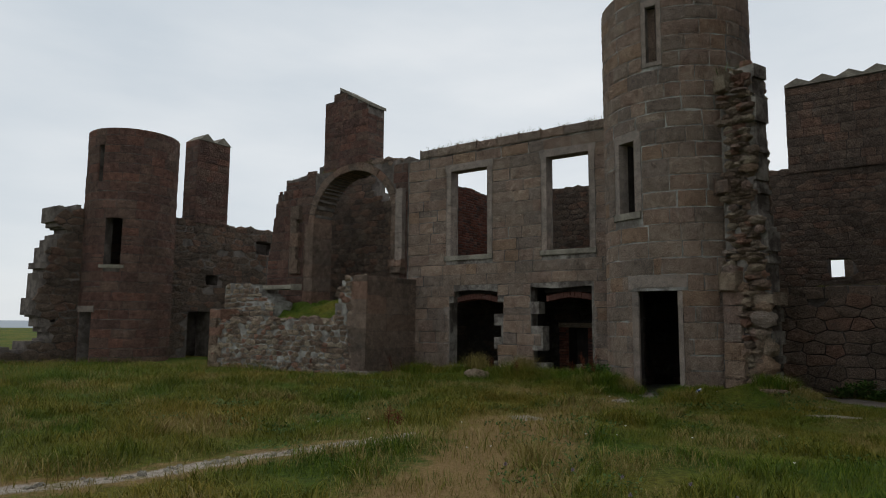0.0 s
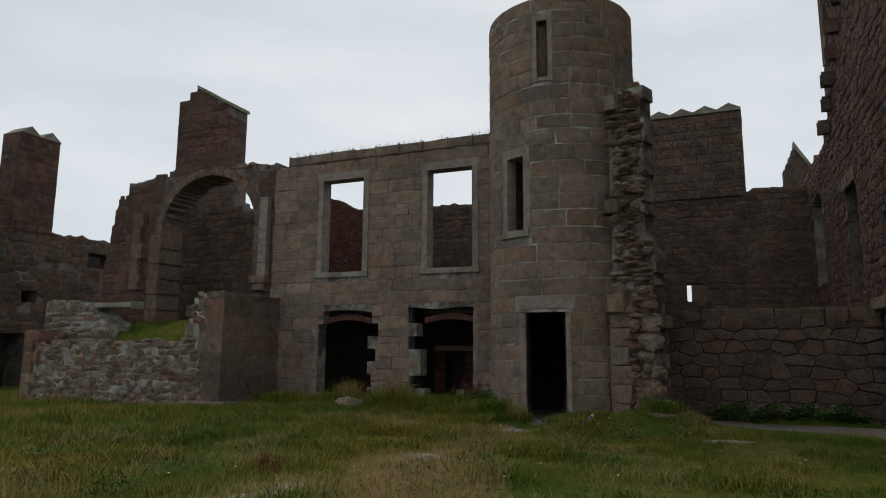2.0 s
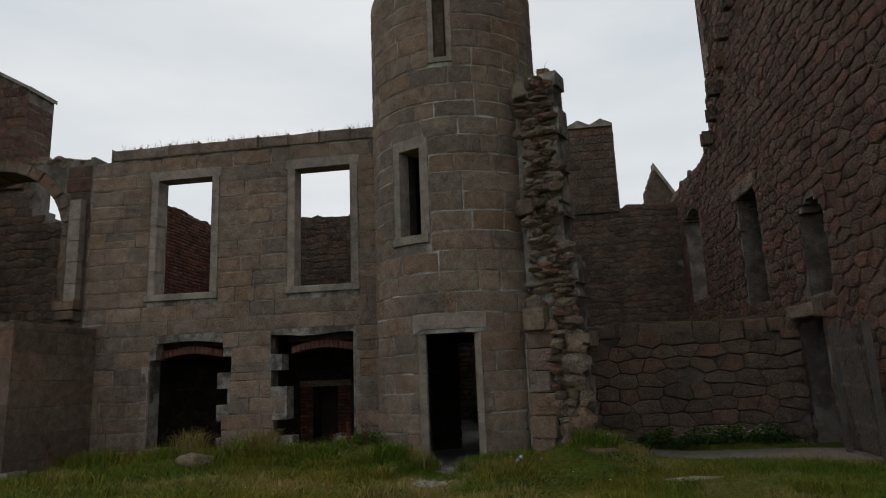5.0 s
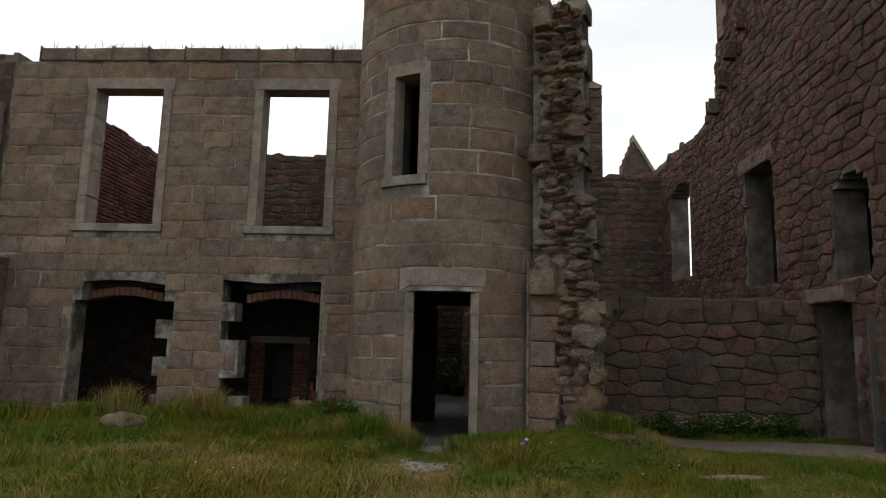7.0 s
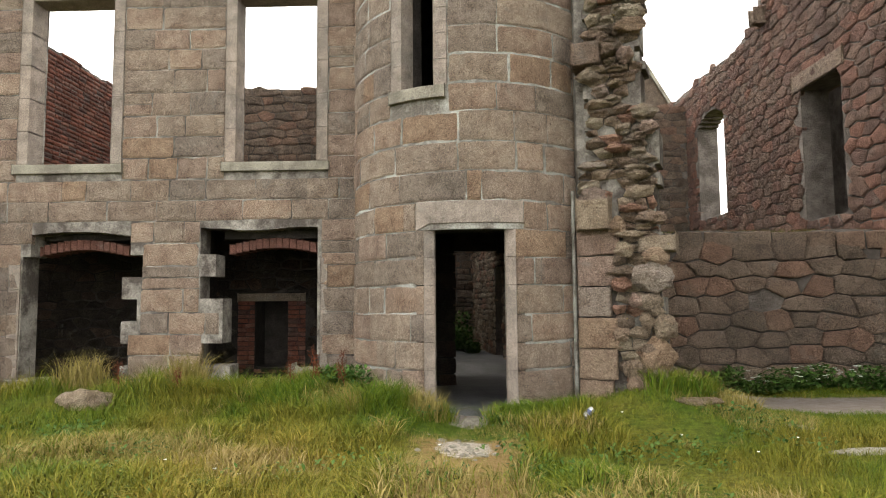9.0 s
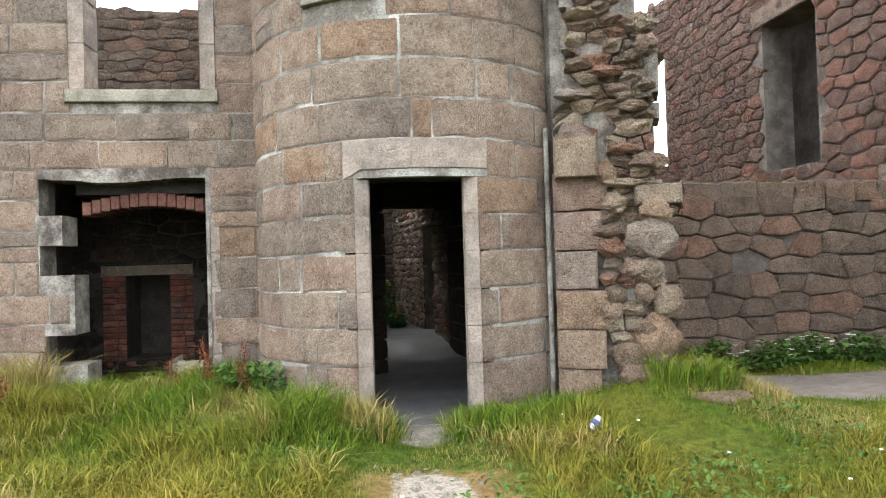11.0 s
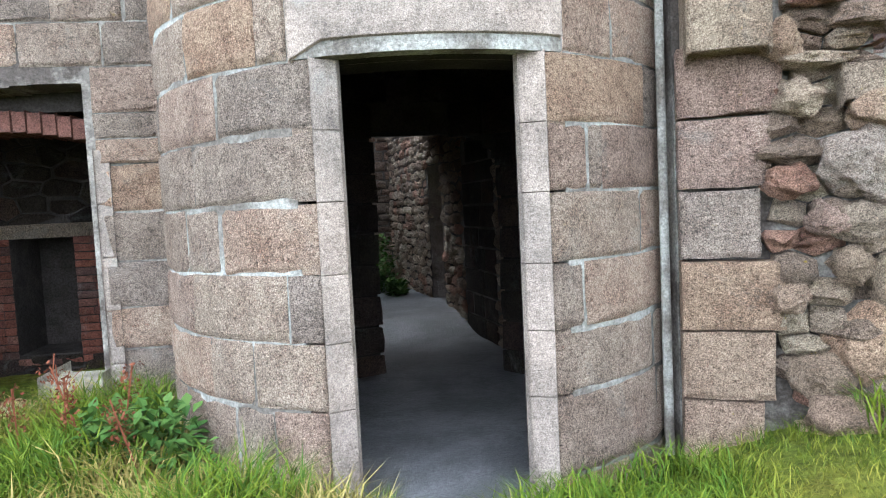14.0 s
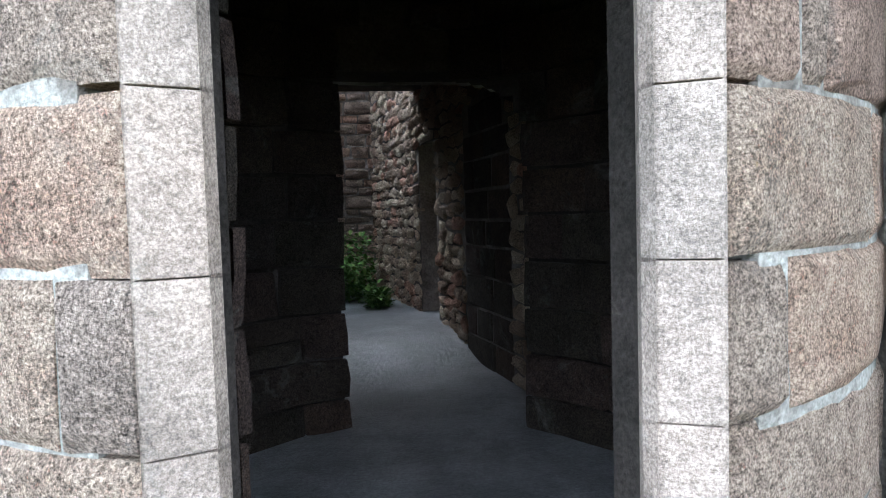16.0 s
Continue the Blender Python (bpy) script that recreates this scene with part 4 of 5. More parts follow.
left_tower = core("wall_far_tower", lt_map, -4.8, 4.8, -0.4, flat(7.92), lt_solid, 0.45, M_MORT_D, 0.12, (-0.2, 0.5, 0.85, 1.42), label="second round granite tower with dark door and window", category="tower", kind="structure")
stones(left_tower, lt_map, lay(-0.9, 4.6, -0.3, flat(7.92), lt_solid, (0.27, 0.34), (0.4, 0.8), 91, 0.004), M_PINK, M_PINK, 13, 0.006, 0.005, 0.06, 0.012)
block("window_sill", lt_map, 0.72, 1.55, 3.19, 3.3, -0.3, 0.05, M_SLAB, left_tower, bend=7)
block("door_lintel", lt_map, -0.32, 0.62, 1.75, 1.95, -0.3, 0.02, M_DRESS, left_tower, bend=7)
# Discs added out of view so that the far door and window stay dark
for z in (2.9, 8.2):
    vs = [(LX + 1.15 * math.cos(a * math.pi / 12), LY + 1.15 * math.sin(a * math.pi / 12), z) for a in range(24)]
    mesh_ob("ceiling_far_tower_shade", vs, [tuple(range(24))], M_COREDARK, label="added unseen disc that keeps light out of the far tower", category="floor", kind="structure")
far_map = farther(plane_map((-21.5, 0, 0), (0, 1, 0), (1, 0, 0)))


def far_top(u):
    if u < 10.5:
        return 5.25 - 5.0 * smooth(9.0, 8.1, u) + 0.35 * smooth(8.6, 7, u) + rag(u, 0, 0.35, 5)
    return 5.4 + rag(u, 0, 0.15, 7) + 0.3 * smooth(13.5, 12.5, u)


def far_solid(u, v):
    if box_in(u, v, 13.85, 14.9, -1, 1.85):
        return False
    if box_in(u, v, 17.0, 18.3, 4.35, 4.9) or box_in(u, v, 14.6, 15.2, 2.9, 3.3):
        return False
    if u < 9.6 and v > 0.8:
        return u > 8.75 + rag(u, v, 0.5, 3) + 0.25 * math.sin(v * 1.7)
    return True


far_wall = core("wall_far_range", far_map, 4.5, 20.5, -0.4, far_top, far_solid, 0.9, M_MORT_D, 0.14, label="ruined range wall with ragged broken end", category="wall", kind="structure")
stones(far_wall, far_map, cells(4.5, 20.5, -0.3, 6.2, far_solid, far_top, 0.45, 0.26, 95, 0.02), M_BROWN, M_BROWN, 14, 0.01, 0.01, 0.07, 0.04)
core("wall_far_range_back", farther(plane_map((-22.9, 0, 0), (0, 1, 0), (1, 0, 0))), 11, 20.5, -0.3, flat(5.2), lambda u, v: True, 0.4, M_MORT_D, 0.6, label="inner wall of the far range", category="wall", kind="structure")
fx = farther(plane_map((0, 20.5, 0), (1, 0, 0), (0, -1, 0)))
far_end = core("wall_far_corner", fx, -21.6, -16.5, -0.3, lambda u: 5.3 + rag(u, 0, 0.2, 11), lambda u, v: True, 0.7, M_MORT_D, 0.2, label="rubble wall closing the far range", category="wall", kind="structure")
stones(far_end, fx, lay(-21.6, -16.5, 1, lambda u: 5.3 + rag(u, 0, 0.2, 11), lambda u, v: True, (0.2, 0.3), (0.3, 0.6), 97, 0.02), M_BROWN, M_BROWN, 15, 0.01, 0.01, 0.06, 0.03)


def side_stack(name, x0, x1, y0, y1, z0, z1, seed, label):
    mp = farther(plane_map((x1, y0, 0), (0, 1, 0), (1, 0, 0)))
    st = core(name, mp, 0, y1 - y0, z0, flat(z1), lambda u, v: True, x1 - x0, M_MORT_D, 0.5, front=-0.02, label=label, category="chimney")
    south = farther(plane_map((x0, y0, 0), (1, 0, 0), (0, -1, 0)))
    for k, (m2, width) in enumerate(((mp, y1 - y0), (south, x1 - x0))):
        stones(st, m2, lay(0, width, z0, flat(z1), lambda u, v: True, (0.24, 0.32), (0.3, 0.6), seed + k, 0.006), M_PINK, M_PINK, seed, 0.007, 0.01, 0.06, 0.015)
    for k in range(2):
        a, b = (y1 - y0) * k / 2, (y1 - y0) * (k + 1) / 2
        vs = []
        for d in (0.05, x0 - x1 - 0.05):
            vs += [mp(a, z1, d), mp(b, z1, d), mp((a + b) / 2, z1 + 0.3, d)]
        mesh_ob("coping", vs, [(0, 1, 2), (5, 4, 3), (1, 4, 5, 2), (2, 5, 3, 0), (0, 3, 4, 1)], M_SLAB, st)
    return st


side_stack("chimney", -22.3, -21.45, 13.95, 15.45, 5.3, 8.65, 101, "tall pink granite chimney stack with gabled coping")

# ------------------------------------------------------------------ ragged wall stub beside the stair tower
stub_dir = Vector((0.92, -0.39, 0)).normalized()
st_map = plane_map((-1.6 + 1.68 * stub_dir.x, 12.95 + 1.68 * stub_dir.y, 0), stub_dir, (stub_dir.y, -stub_dir.x, 0))
st_side = plane_map((-0.98, 12.9, 0), (0, 1, 0), (1, 0, 0))


def stub_right(v):
    return -0.98 + 0.14 * smooth(3.9, 3.1, v) + 0.04 * smooth(5.0, 6.4, v) + 0.07 * noise.noise((v * 1.9, 3, 1)) + 0.07 * noise.noise((v * 5.1, 1, 2))


def stub_solid(u, v):
    return u < stub_right(v) and u > -1.72 + 0.12 * smooth(2.6, 3.4, v) + (0.07 * noise.noise((v * 3, 0, 5)) if v > 2.6 else 0)


stub_wall = core("wall_stub", st_map, -1.75, -0.75, -0.1, flat(6.5), stub_solid, 0.45, M_MORT_F, 0.06, front=-0.06, label="ragged stub of a broken wall with rubble core", category="wall", kind="structure")
core("wall_stub_back", plane_map((0, 13.1, 0), (1, 0, 0), (0, -1, 0)), -1.6, -1.0, -0.1, flat(6.4), lambda u, v: True, 1.4, M_MORT_F, 0.3, front=0.0, label="rubble body of the broken wall", category="wall", kind="structure")
quoins = [[(-1.74, 0.15 + k * 0.345), (-1.36 + 0.05 * (k % 3), 0.15 + k * 0.345), (-1.36 + 0.05 * (k % 3), 0.15 + (k + 1) * 0.345), (-1.74, 0.15 + (k + 1) * 0.345)] for k in range(6)]
stones(stub_wall, st_map, quoins, M_QUOIN, None, 17, 0.008, 0.05, 0.12, 0.03, 10, rock=0.012)
core_q = cells(-1.32, -0.72, 0.05, 2.6, stub_solid, flat(2.6), 0.2, 0.13, 111, 0.06)
core_q += cells(-1.75, -0.8, 2.5, 6.5, stub_solid, flat(6.5), 0.21, 0.12, 112, 0.08)
stones(stub_wall, st_map, core_q, M_RUB, M_RUB_J, 18, 0.006, 0.04, 0.14, 0.12, 220, (-1.2, 1.3))
r_s = random.Random(77)
for k in range(46):
    v = 0.2 + 5.9 * (k + r_s.random()) / 46
    u = r_s.uniform(-1.3 if v < 2.5 else -1.6, stub_right(v) - 0.02)
    p = st_map(u, v, 0.03)
    boulder("core_stone", p.x, p.y, p.z, r_s.uniform(0.07, 0.17), 0.11, r_s.uniform(0.04, 0.1), M_RUB if k % 3 else M_QUOIN, 200 + k, "", stub_wall)
for k, (u, v, w, h) in enumerate(((-0.92, 1.63, 0.2, 0.17), (-0.9, 0.75, 0.2, 0.19), (-1.12, 0.62, 0.13, 0.12), (-0.8, 1.08, 0.12, 0.14))):
    p = st_map(u, v, 0.0)
    boulder("core_stone", p.x, p.y, p.z, w, 0.15, h, M_QUOIN if k < 2 else M_RUB, 260 + k, "", stub_wall)
stones(stub_wall, st_side, cells(0.0, 1.9, 0.1, 6.7, lambda u, v: True, flat(6.7), 0.28, 0.2, 113, 0.03), M_RUB_J, M_RUB_J, 19, 0.01, -0.03, 0.2, 0.07)
block("projecting_stone", st_map, -1.70, -1.34, 2.16, 2.5, -0.2, 0.17, M_RUB, stub_wall, 0.03, label="projecting lichened springer stone")
block("projecting_stone", st_map, -1.04, -0.66, 1.9, 2.07, -0.3, 0.08, M_RUB, stub_wall, 0.03)
block("projecting_stone", st_map, -1.72, -1.4, 4.05, 4.32, -0.2, 0.16, M_BROWN_O, stub_wall, 0.04)
block("projecting_stone", st_map, -1.66, -1.4, 6.1, 6.4, -0.2, 0.14, M_RUB, stub_wall, 0.04)
for k, (x, y, s) in enumerate(((-0.85, 12.62, 0.2), (-0.62, 12.55, 0.17), (-0.42, 12.45, 0.13), (-1.05, 12.6, 0.17), (-0.7, 12.85, 0.22))):
    boulder("toe_stone", x, y, gz(x, y) + 0.02, s, s, s * 0.75, M_RUB, k + 60, "", stub_wall)
bm_pipe = bmesh.new()
bmesh.ops.create_cone(bm_pipe, segments=10, radius1=0.026, radius2=0.022, depth=2.5, cap_ends=True)
me_pipe = bpy.data.meshes.new("drain_groove")
bm_pipe.to_mesh(me_pipe)
bm_pipe.free()
me_pipe.materials.append(M_MORT)
pipe = new("mortar_fillet", me_pipe)
pipe.location = (-1.665, 13.1, 1.4)
tagged(pipe, kind="structure", label="mortar fillet between tower and wall stub", category="trim")

# ------------------------------------------------------------------ low rubble wall, rear gable and the tall range
lw_map = plane_map((0, 14.4, 0), (1, 0, 0), (0, -1, 0))
lw_top = lambda u: 2.29 + rag(u, 0, 0.035, 4)
low_wall = core("wall_rubble", lw_map, -1.4, 3.0, -0.1, lw_top, lambda u, v: True, 0.8, M_MORT_D, 0.2, front=-0.05, label="thick brown rubble wall of large uneven stones", category="wall", kind="structure")
lw_gap = lambda u, v: not (box_in(u, v, 0.95, 1.1, 1.35, 1.65) or box_in(u, v, 1.55, 1.68, 1.45, 1.68))
lw_q = cells(-1.4, 3.0, 0.02, 2.05, lw_gap, flat(2.05), 0.42, 0.235, 121)
lw_q += lay(-1.4, 3.0, 2.03, flat(2.3), lambda u, v: True, (0.25, 0.27), (0.24, 0.5), 122, 0.02)
stones(low_wall, lw_map, lw_q, M_BROWN_O, M_BROWN_O, 20, 0.012, 0.02, 0.1, 0.024, 300, (0.8, 1.2))

gb_map = plane_map((0, 22.5, 0), (1, 0, 0), (0, -1, 0))
gb_solid = lambda u, v: not box_in(u, v, -0.62, 0.0, 2.98, 3.56)


def gb_top(u):
    return 6.45 + rag(u, 0, 0.05, 3)


rear_gable = core("wall_rear_gable", gb_map, -4.0, 3.2, -0.2, gb_top, gb_solid, 0.7, M_MORT_D, 0.15, (-0.62, 0.0), label="high brown rubble gable wall with a small hole", category="wall", kind="structure")
stones(rear_gable, gb_map, cells(-2.6, 3.1, 0.5, 6.8, gb_solid, gb_top, 0.42, 0.2, 131), M_BROWN, M_BROWN, 21, 0.008, 0.01, 0.06, 0.02)
# Added blocker: lets sky show through the hole only from the right
core("wall_hole_blocker", plane_map((0, 29.5, 0), (1, 0, 0), (0, -1, 0)), -0.66, 6.0, -0.2, flat(4.4), lambda u, v: True, 0.5, M_BROWN, 0.6, label="added wall that blocks the sky behind the gable hole", category="wall", kind="structure")
stack("chimney", -1.57, 1.29, 22.44, 23.2, 6.3, 9.12, M_BROWN, 4, 135, "broad brown masonry chimney stack with scalloped coping")

RX = 3.0
rw_map = plane_map((RX, 0, 0), (0, 1, 0), (-1, 0, 0))
R_WIN = ((20.15, 21.75, 3.3, 5.6), (15.65, 16.85, 2.7, 5.0), (12.85, 13.75, 2.55, 3.85), (13.45, 14.3, -1, 2.22))


def rw_solid(u, v):
    for k, (a, b, lo, hi) in enumerate(R_WIN):
        arch = 0.25 * (1 - ((u - (a + b) / 2) / ((b - a) / 2)) ** 2) if k in (0, 2) else 0
        if a < u < b and lo < v < hi + arch:
            return False
    return True


def rw_top(u):
    if u > 18.35:
        return 6.7 + 0.03 * (u - 18) + 0.2 * smooth(19.6, 18.4, u) + rag(u, 0, 0.1, 5)
    return 7.0 + 1.4 * smooth(18.35, 17.9, u) + 5.6 * smooth(17.85, 17.7, u) + rag(u, 0, 0.12, 5)


range_wall = core("wall_tall_range", rw_map, 7.5, 25.0, -0.1, rw_top, rw_solid, 0.5, M_MORT_D, 0.16, (12.85, 13.75, 15.65, 16.85, 20.15, 21.75, 13.45, 14.3), label="tall pink rubble range wall with window openings", category="wall", kind="structure")
rw_q = cells(9.0, 24.0, 0.0, 14.0, rw_solid, rw_top, 0.36, 0.21, 141)
stones(range_wall, rw_map, rw_q, stone_mat("range_stones", PINK, True, 0.1), M_PINK, 22, 0.011, 0.014, 0.08, 0.022, 300, (15.2, 3.2))
block("window_lintel", rw_map, 15.5, 17.05, 5.01, 5.3, -0.6, 0.03, M_BROWN_O, range_wall, 0.02)
block("door_lintel", rw_map, 13.3, 14.45, 2.22, 2.44, -0.6, 0.14, M_BROWN_O, range_wall, 0.03)
for k in range(7):
    block("corbel", rw_map, 17.9 - k * 0.5, 18.1 - k * 0.5, 6.75 + 0.42 * k, 7.0 + 0.42 * k, -0.2, 0.22 - 0.05 * (k % 2), M_BROWN_O, range_wall, 0.04)
for k in range(17):
    w = 0.55 if k % 2 else 0.35
    block("quoin", rw_map, 17.78 - w, 17.79, 8.35 + k * 0.34, 8.35 + (k + 1) * 0.34 - 0.008, -0.5, 0.05, M_BROWN_O, range_wall, 0.015)
# Backing wall, added to hide the sky behind the range windows
core("wall_range_inner", plane_map((3.95, 0, 0), (0, 1, 0), (-1, 0, 0)), 7.5, 18.3, -0.1, flat(6.6), lambda u, v: True, 0.5, M_MORT_D, 0.6, label="added inner wall that keeps the range windows dark", category="wall", kind="structure")
# unseen slab across the gap, blocks sky light from above
block("ceiling_range_shade", plane_map((0, 0, 0), (1, 0, 0), (0, 1, 0)), 3.5, 3.95, 6.0, 6.2, 7.6, 17.5, M_COREDARK, label="added unseen slab closing the gap behind the range windows", category="ceiling", kind="structure")
# small distant gable with a pale skew stone
gd_map = plane_map((-0.85, 26.3, 0), (1, 0, 0), (0, -1, 0))
gd_top = lambda u: 6.75 + max(0.0, 2.0 - (1.5 if u > 4.0 else 2.4) * abs(u - 4.0))
far_gable = core("wall_distant_gable", gd_map, 3.62, 5.2, 0.0, gd_top, lambda u, v: True, 0.5, M_BROWN, 0.1, front=0.0, label="small distant stone gable", category="wall", kind="structure")
skew = lambda u, v, d: Vector((3.18 + u * 0.5, 26.3 - d, 8.72 - u * 0.87 + v))
block("skew_stone", skew, -0.05, 1.9, 0.0, 0.22, -0.5, 0.06, M_SLAB, far_gable, 0.02, label="pale sloping skew stone")

# ------------------------------------------------------------------ passage behind the tower door
pf_v, pf_f = [], []
for j in range(60):
    for i in range(20):
        y = 12.5 + j * 0.15
        wide = 0.42 + 0.75 * smooth(13.0, 13.3, y)
        x = -2.9 + 0.25 * smooth(14.5, 16, y) + (i / 9.5 - 1) * wide * (1 + 0.25 * smooth(14, 15.5, y))
        pf_v.append((x, y, 0.12 + 0.012 * noise.noise((x * 2, y * 2, 1)) + 0.18 * smooth(16.3, 17.2, y - 0.3 * x - 0.9)))
pf_f = [(j * 20 + i, j * 20 + i + 1, (j + 1) * 20 + i + 1, (j + 1) * 20 + i) for j in range(59) for i in range(19)]
mesh_ob("floor", pf_v, pf_f, M_CEMENT, label="damp grey cement passage floor", category="floor", kind="structure", smooth=True)
block("threshold", fac_map, -3.24, -2.54, 0.0, 0.128, 1.75, 2.25, M_SLAB, None, 0.02, label="worn stone threshold slab", category="step", kind="structure")
oblique = Vector((-0.72, 4.5, 0)).normalized()
pw_map = plane_map((-1.88, 15.75, 0), oblique, (-oblique.y, oblique.x, 0))


def pw_solid(u, v):
    return not box_in(u, v, 2.15, 2.75, -1, 2.05)


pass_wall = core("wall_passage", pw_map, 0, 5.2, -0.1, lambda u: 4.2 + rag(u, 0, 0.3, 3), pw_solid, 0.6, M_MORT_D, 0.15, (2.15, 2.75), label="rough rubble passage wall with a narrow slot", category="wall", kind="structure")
stones(pass_wall, pw_map, cells(0, 5.2, 0.1, 4.1, lambda u, v: pw_solid(u, v) and not box_in(u, v, 0.35, 1.3, 0, 2.2), flat(4.1), 0.2, 0.12, 151), M_RUB_J, M_RUB_J, 23, 0.008, 0.012, 0.06, 0.035)
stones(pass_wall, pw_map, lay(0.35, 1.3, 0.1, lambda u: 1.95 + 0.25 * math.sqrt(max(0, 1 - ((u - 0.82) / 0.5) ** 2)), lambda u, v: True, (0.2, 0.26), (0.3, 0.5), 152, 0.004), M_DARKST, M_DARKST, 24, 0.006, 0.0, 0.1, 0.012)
end_map = plane_map((0, 21.0, 0), (1, 0, 0), (0, -1, 0))
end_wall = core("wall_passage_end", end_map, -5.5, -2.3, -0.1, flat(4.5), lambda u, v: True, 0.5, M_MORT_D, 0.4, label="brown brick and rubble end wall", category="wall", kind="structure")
stones(end_wall, end_map, lay(-5.5, -2.3, 0.1, flat(4.5), lambda u, v: True, (0.1, 0.2), (0.2, 0.4), 153, 0.015), M_BROWN, M_BROWN, 25, 0.008, 0.01, 0.06, 0.03)
pl_map = plane_map((-4.2, 15.4, 0), (0, 1, 0), (1, 0, 0))
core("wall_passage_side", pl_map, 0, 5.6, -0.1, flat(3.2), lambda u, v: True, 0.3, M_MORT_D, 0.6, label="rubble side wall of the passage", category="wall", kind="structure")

# Roof out of view, sized to darken the passage as far as y 18.5
block("ceiling_passage_shade", plane_map((0, 0, 0), (1, 0, 0), (0, 1, 0)), -4.2, -1.6, 2.62, 2.78, 15.4, 18.5, M_COREDARK, label="added unseen roof that dims the passage", category="ceiling", kind="structure")

up_map = plane_map((0, 16.5, 0), (1, 0, 0), (0, -1, 0))
upper_wall = core("wall_upper_passage", up_map, -4.2, -1.6, 2.79, flat(4.6), lambda u, v: True, 0.3, M_MORT_D, 0.5, label="pale rubble wall above the passage roof", category="wall", kind="structure")
stones(upper_wall, up_map, cells(-4.2, -1.6, 2.8, 4.6, lambda u, v: True, flat(4.6), 0.3, 0.17, 155), M_RUB_J, M_RUB_J, 27, 0.01, 0.02, 0.06, 0.05)


# ------------------------------------------------------------------ grass, weeds and small things
def in_building(x, y):
    if y > 14.42 and x < -4.3 or y > 14.34 and x > -1.2 or y > 15.0:
        return True
    if (x - TX) ** 2 + (y - TY) ** 2 < (TR + 0.04) ** 2:
        return True
    if -1.75 < x < -0.85 and y > 12.8:
        return True
    if -18 < x < -10.2 and y > 12.35:
        return True
    return x > RX - 0.05 and y > 7


def blades(name, pts, mat, label, category, seed, parent=None):
    """Blades of grass: each a narrow, bent, tapering strip. pts: x, y, z, length, lean."""
    r = np.random.RandomState(seed)
    p = np.array(pts, dtype=np.float32)
    n = len(p)
    ang = r.uniform(0, 2 * np.pi, n)
    dx, dy = np.cos(ang), np.sin(ang)
    wa = r.uniform(0, 2 * np.pi, n)
    w = np.clip(p[:, 3] * 0.018, 0.0018, 0.004) * r.uniform(0.7, 1.4, n)
    wx, wy = np.cos(wa) * w, np.sin(wa) * w
    ln, lean = p[:, 3], p[:, 4]
    v = np.empty((n, 5, 3), dtype=np.float32)
    for k, (h, o, s) in enumerate(((0, 0, -1), (0, 0, 1), (0.6, 0.35, -0.8), (0.6, 0.35, 0.8), (1.0 , 1.0, 0))):
        v[:, k, 0] = p[:, 0] + dx * lean * ln * o + wx * s
        v[:, k, 1] = p[:, 1] + dy * lean * ln * o + wy * s
        v[:, k, 2] = p[:, 2] - 0.015 + ln * h * (1 - 0.35 * lean * o)
    me = bpy.data.meshes.new(name)
    me.vertices.add(n * 5)
    me.vertices.foreach_set("co", v.ravel())
    base = (np.arange(n) * 5)[:, None]
    loops = (base + np.array([[0, 1, 3, 2, 2, 3, 4]])).ravel()
    me.loops.add(n * 7)
    me.loops.foreach_set("vertex_index", loops.astype(np.int32))
    me.polygons.add(n * 2)
    st = (np.arange(n) * 7)[:, None] + np.array([[0, 4]])
    me.polygons.foreach_set("loop_start", st.ravel().astype(np.int32))
    me.polygons.foreach_set("loop_total", np.tile([4, 3], n).astype(np.int32))
    me.update()
    me.validate()
    me.materials.append(mat)
    ob = new(name, me)
    if parent:
        ob.parent = parent
    return tagged(ob, label, category, kind="stuff")


rg = random.Random(99)
turf_pts, dry_pts = [], []


def scatter(count, x0, x1, y0, y1, lo, hi):
    for _ in range(count):
        x, y = rg.uniform(x0, x1), rg.uniform(y0, y1)
        if in_building(x, y):
            continue
        straw, grav, earth = wear_at(x, y)
        if max(grav, earth) > 0.3 + rg.random() * 0.35 or straw > 0.35 and rg.random() < 0.55:
            continue
        clump = noise.noise((x * 1.1, y * 1.1, 7.0)) + 0.5 * noise.noise((x * 3.1, y * 3.1, 2.0))
        ln = rg.uniform(lo, hi) * (1.0 + 1.15 * clump)
        if x > -1.6 and y > 8:
            ln *= 0.55
        if y > 13.2 and x < -4.4 or y > 12.0 and -5.6 < x < -3.7:
            ln *= 1.5
        if math.hypot(x + 2.98, (y - 11.2) * 0.55) < 0.6:
            ln *= 0.4
        if ln < 0.02:
            continue
        dry = straw > 0.25 or noise.noise((x * 0.8, y * 0.8, 11.0)) + 0.3 * noise.noise((x * 4, y * 4, 1.0)) > 0.22
        (dry_pts if dry and rg.random() < 0.7 else turf_pts).append((x, y, gz(x, y), ln, rg.uniform(0.25, 1.3)))


scatter(190000, -6.5, 2.7, 8.2, 14.5, 0.07, 0.20)
scatter(120000, -8.5, 2.7, 1.0, 8.2, 0.06, 0.17)
scatter(50000, -14.0, -6.5, 7.0, 14.4, 0.08, 0.2)
scatter(45000, -16.0, -6.5, 1.0, 7.5, 0.07, 0.2)
scatter(22000, -24.0, -13.0, 3.0, 12.3, 0.1, 0.28)
blades("grass", turf_pts, M_BLADE, "uneven tufted green grass", "grass", 1)
blades("dry_grass", dry_pts, M_DRY, "patches of dry straw coloured grass", "grass", 2)


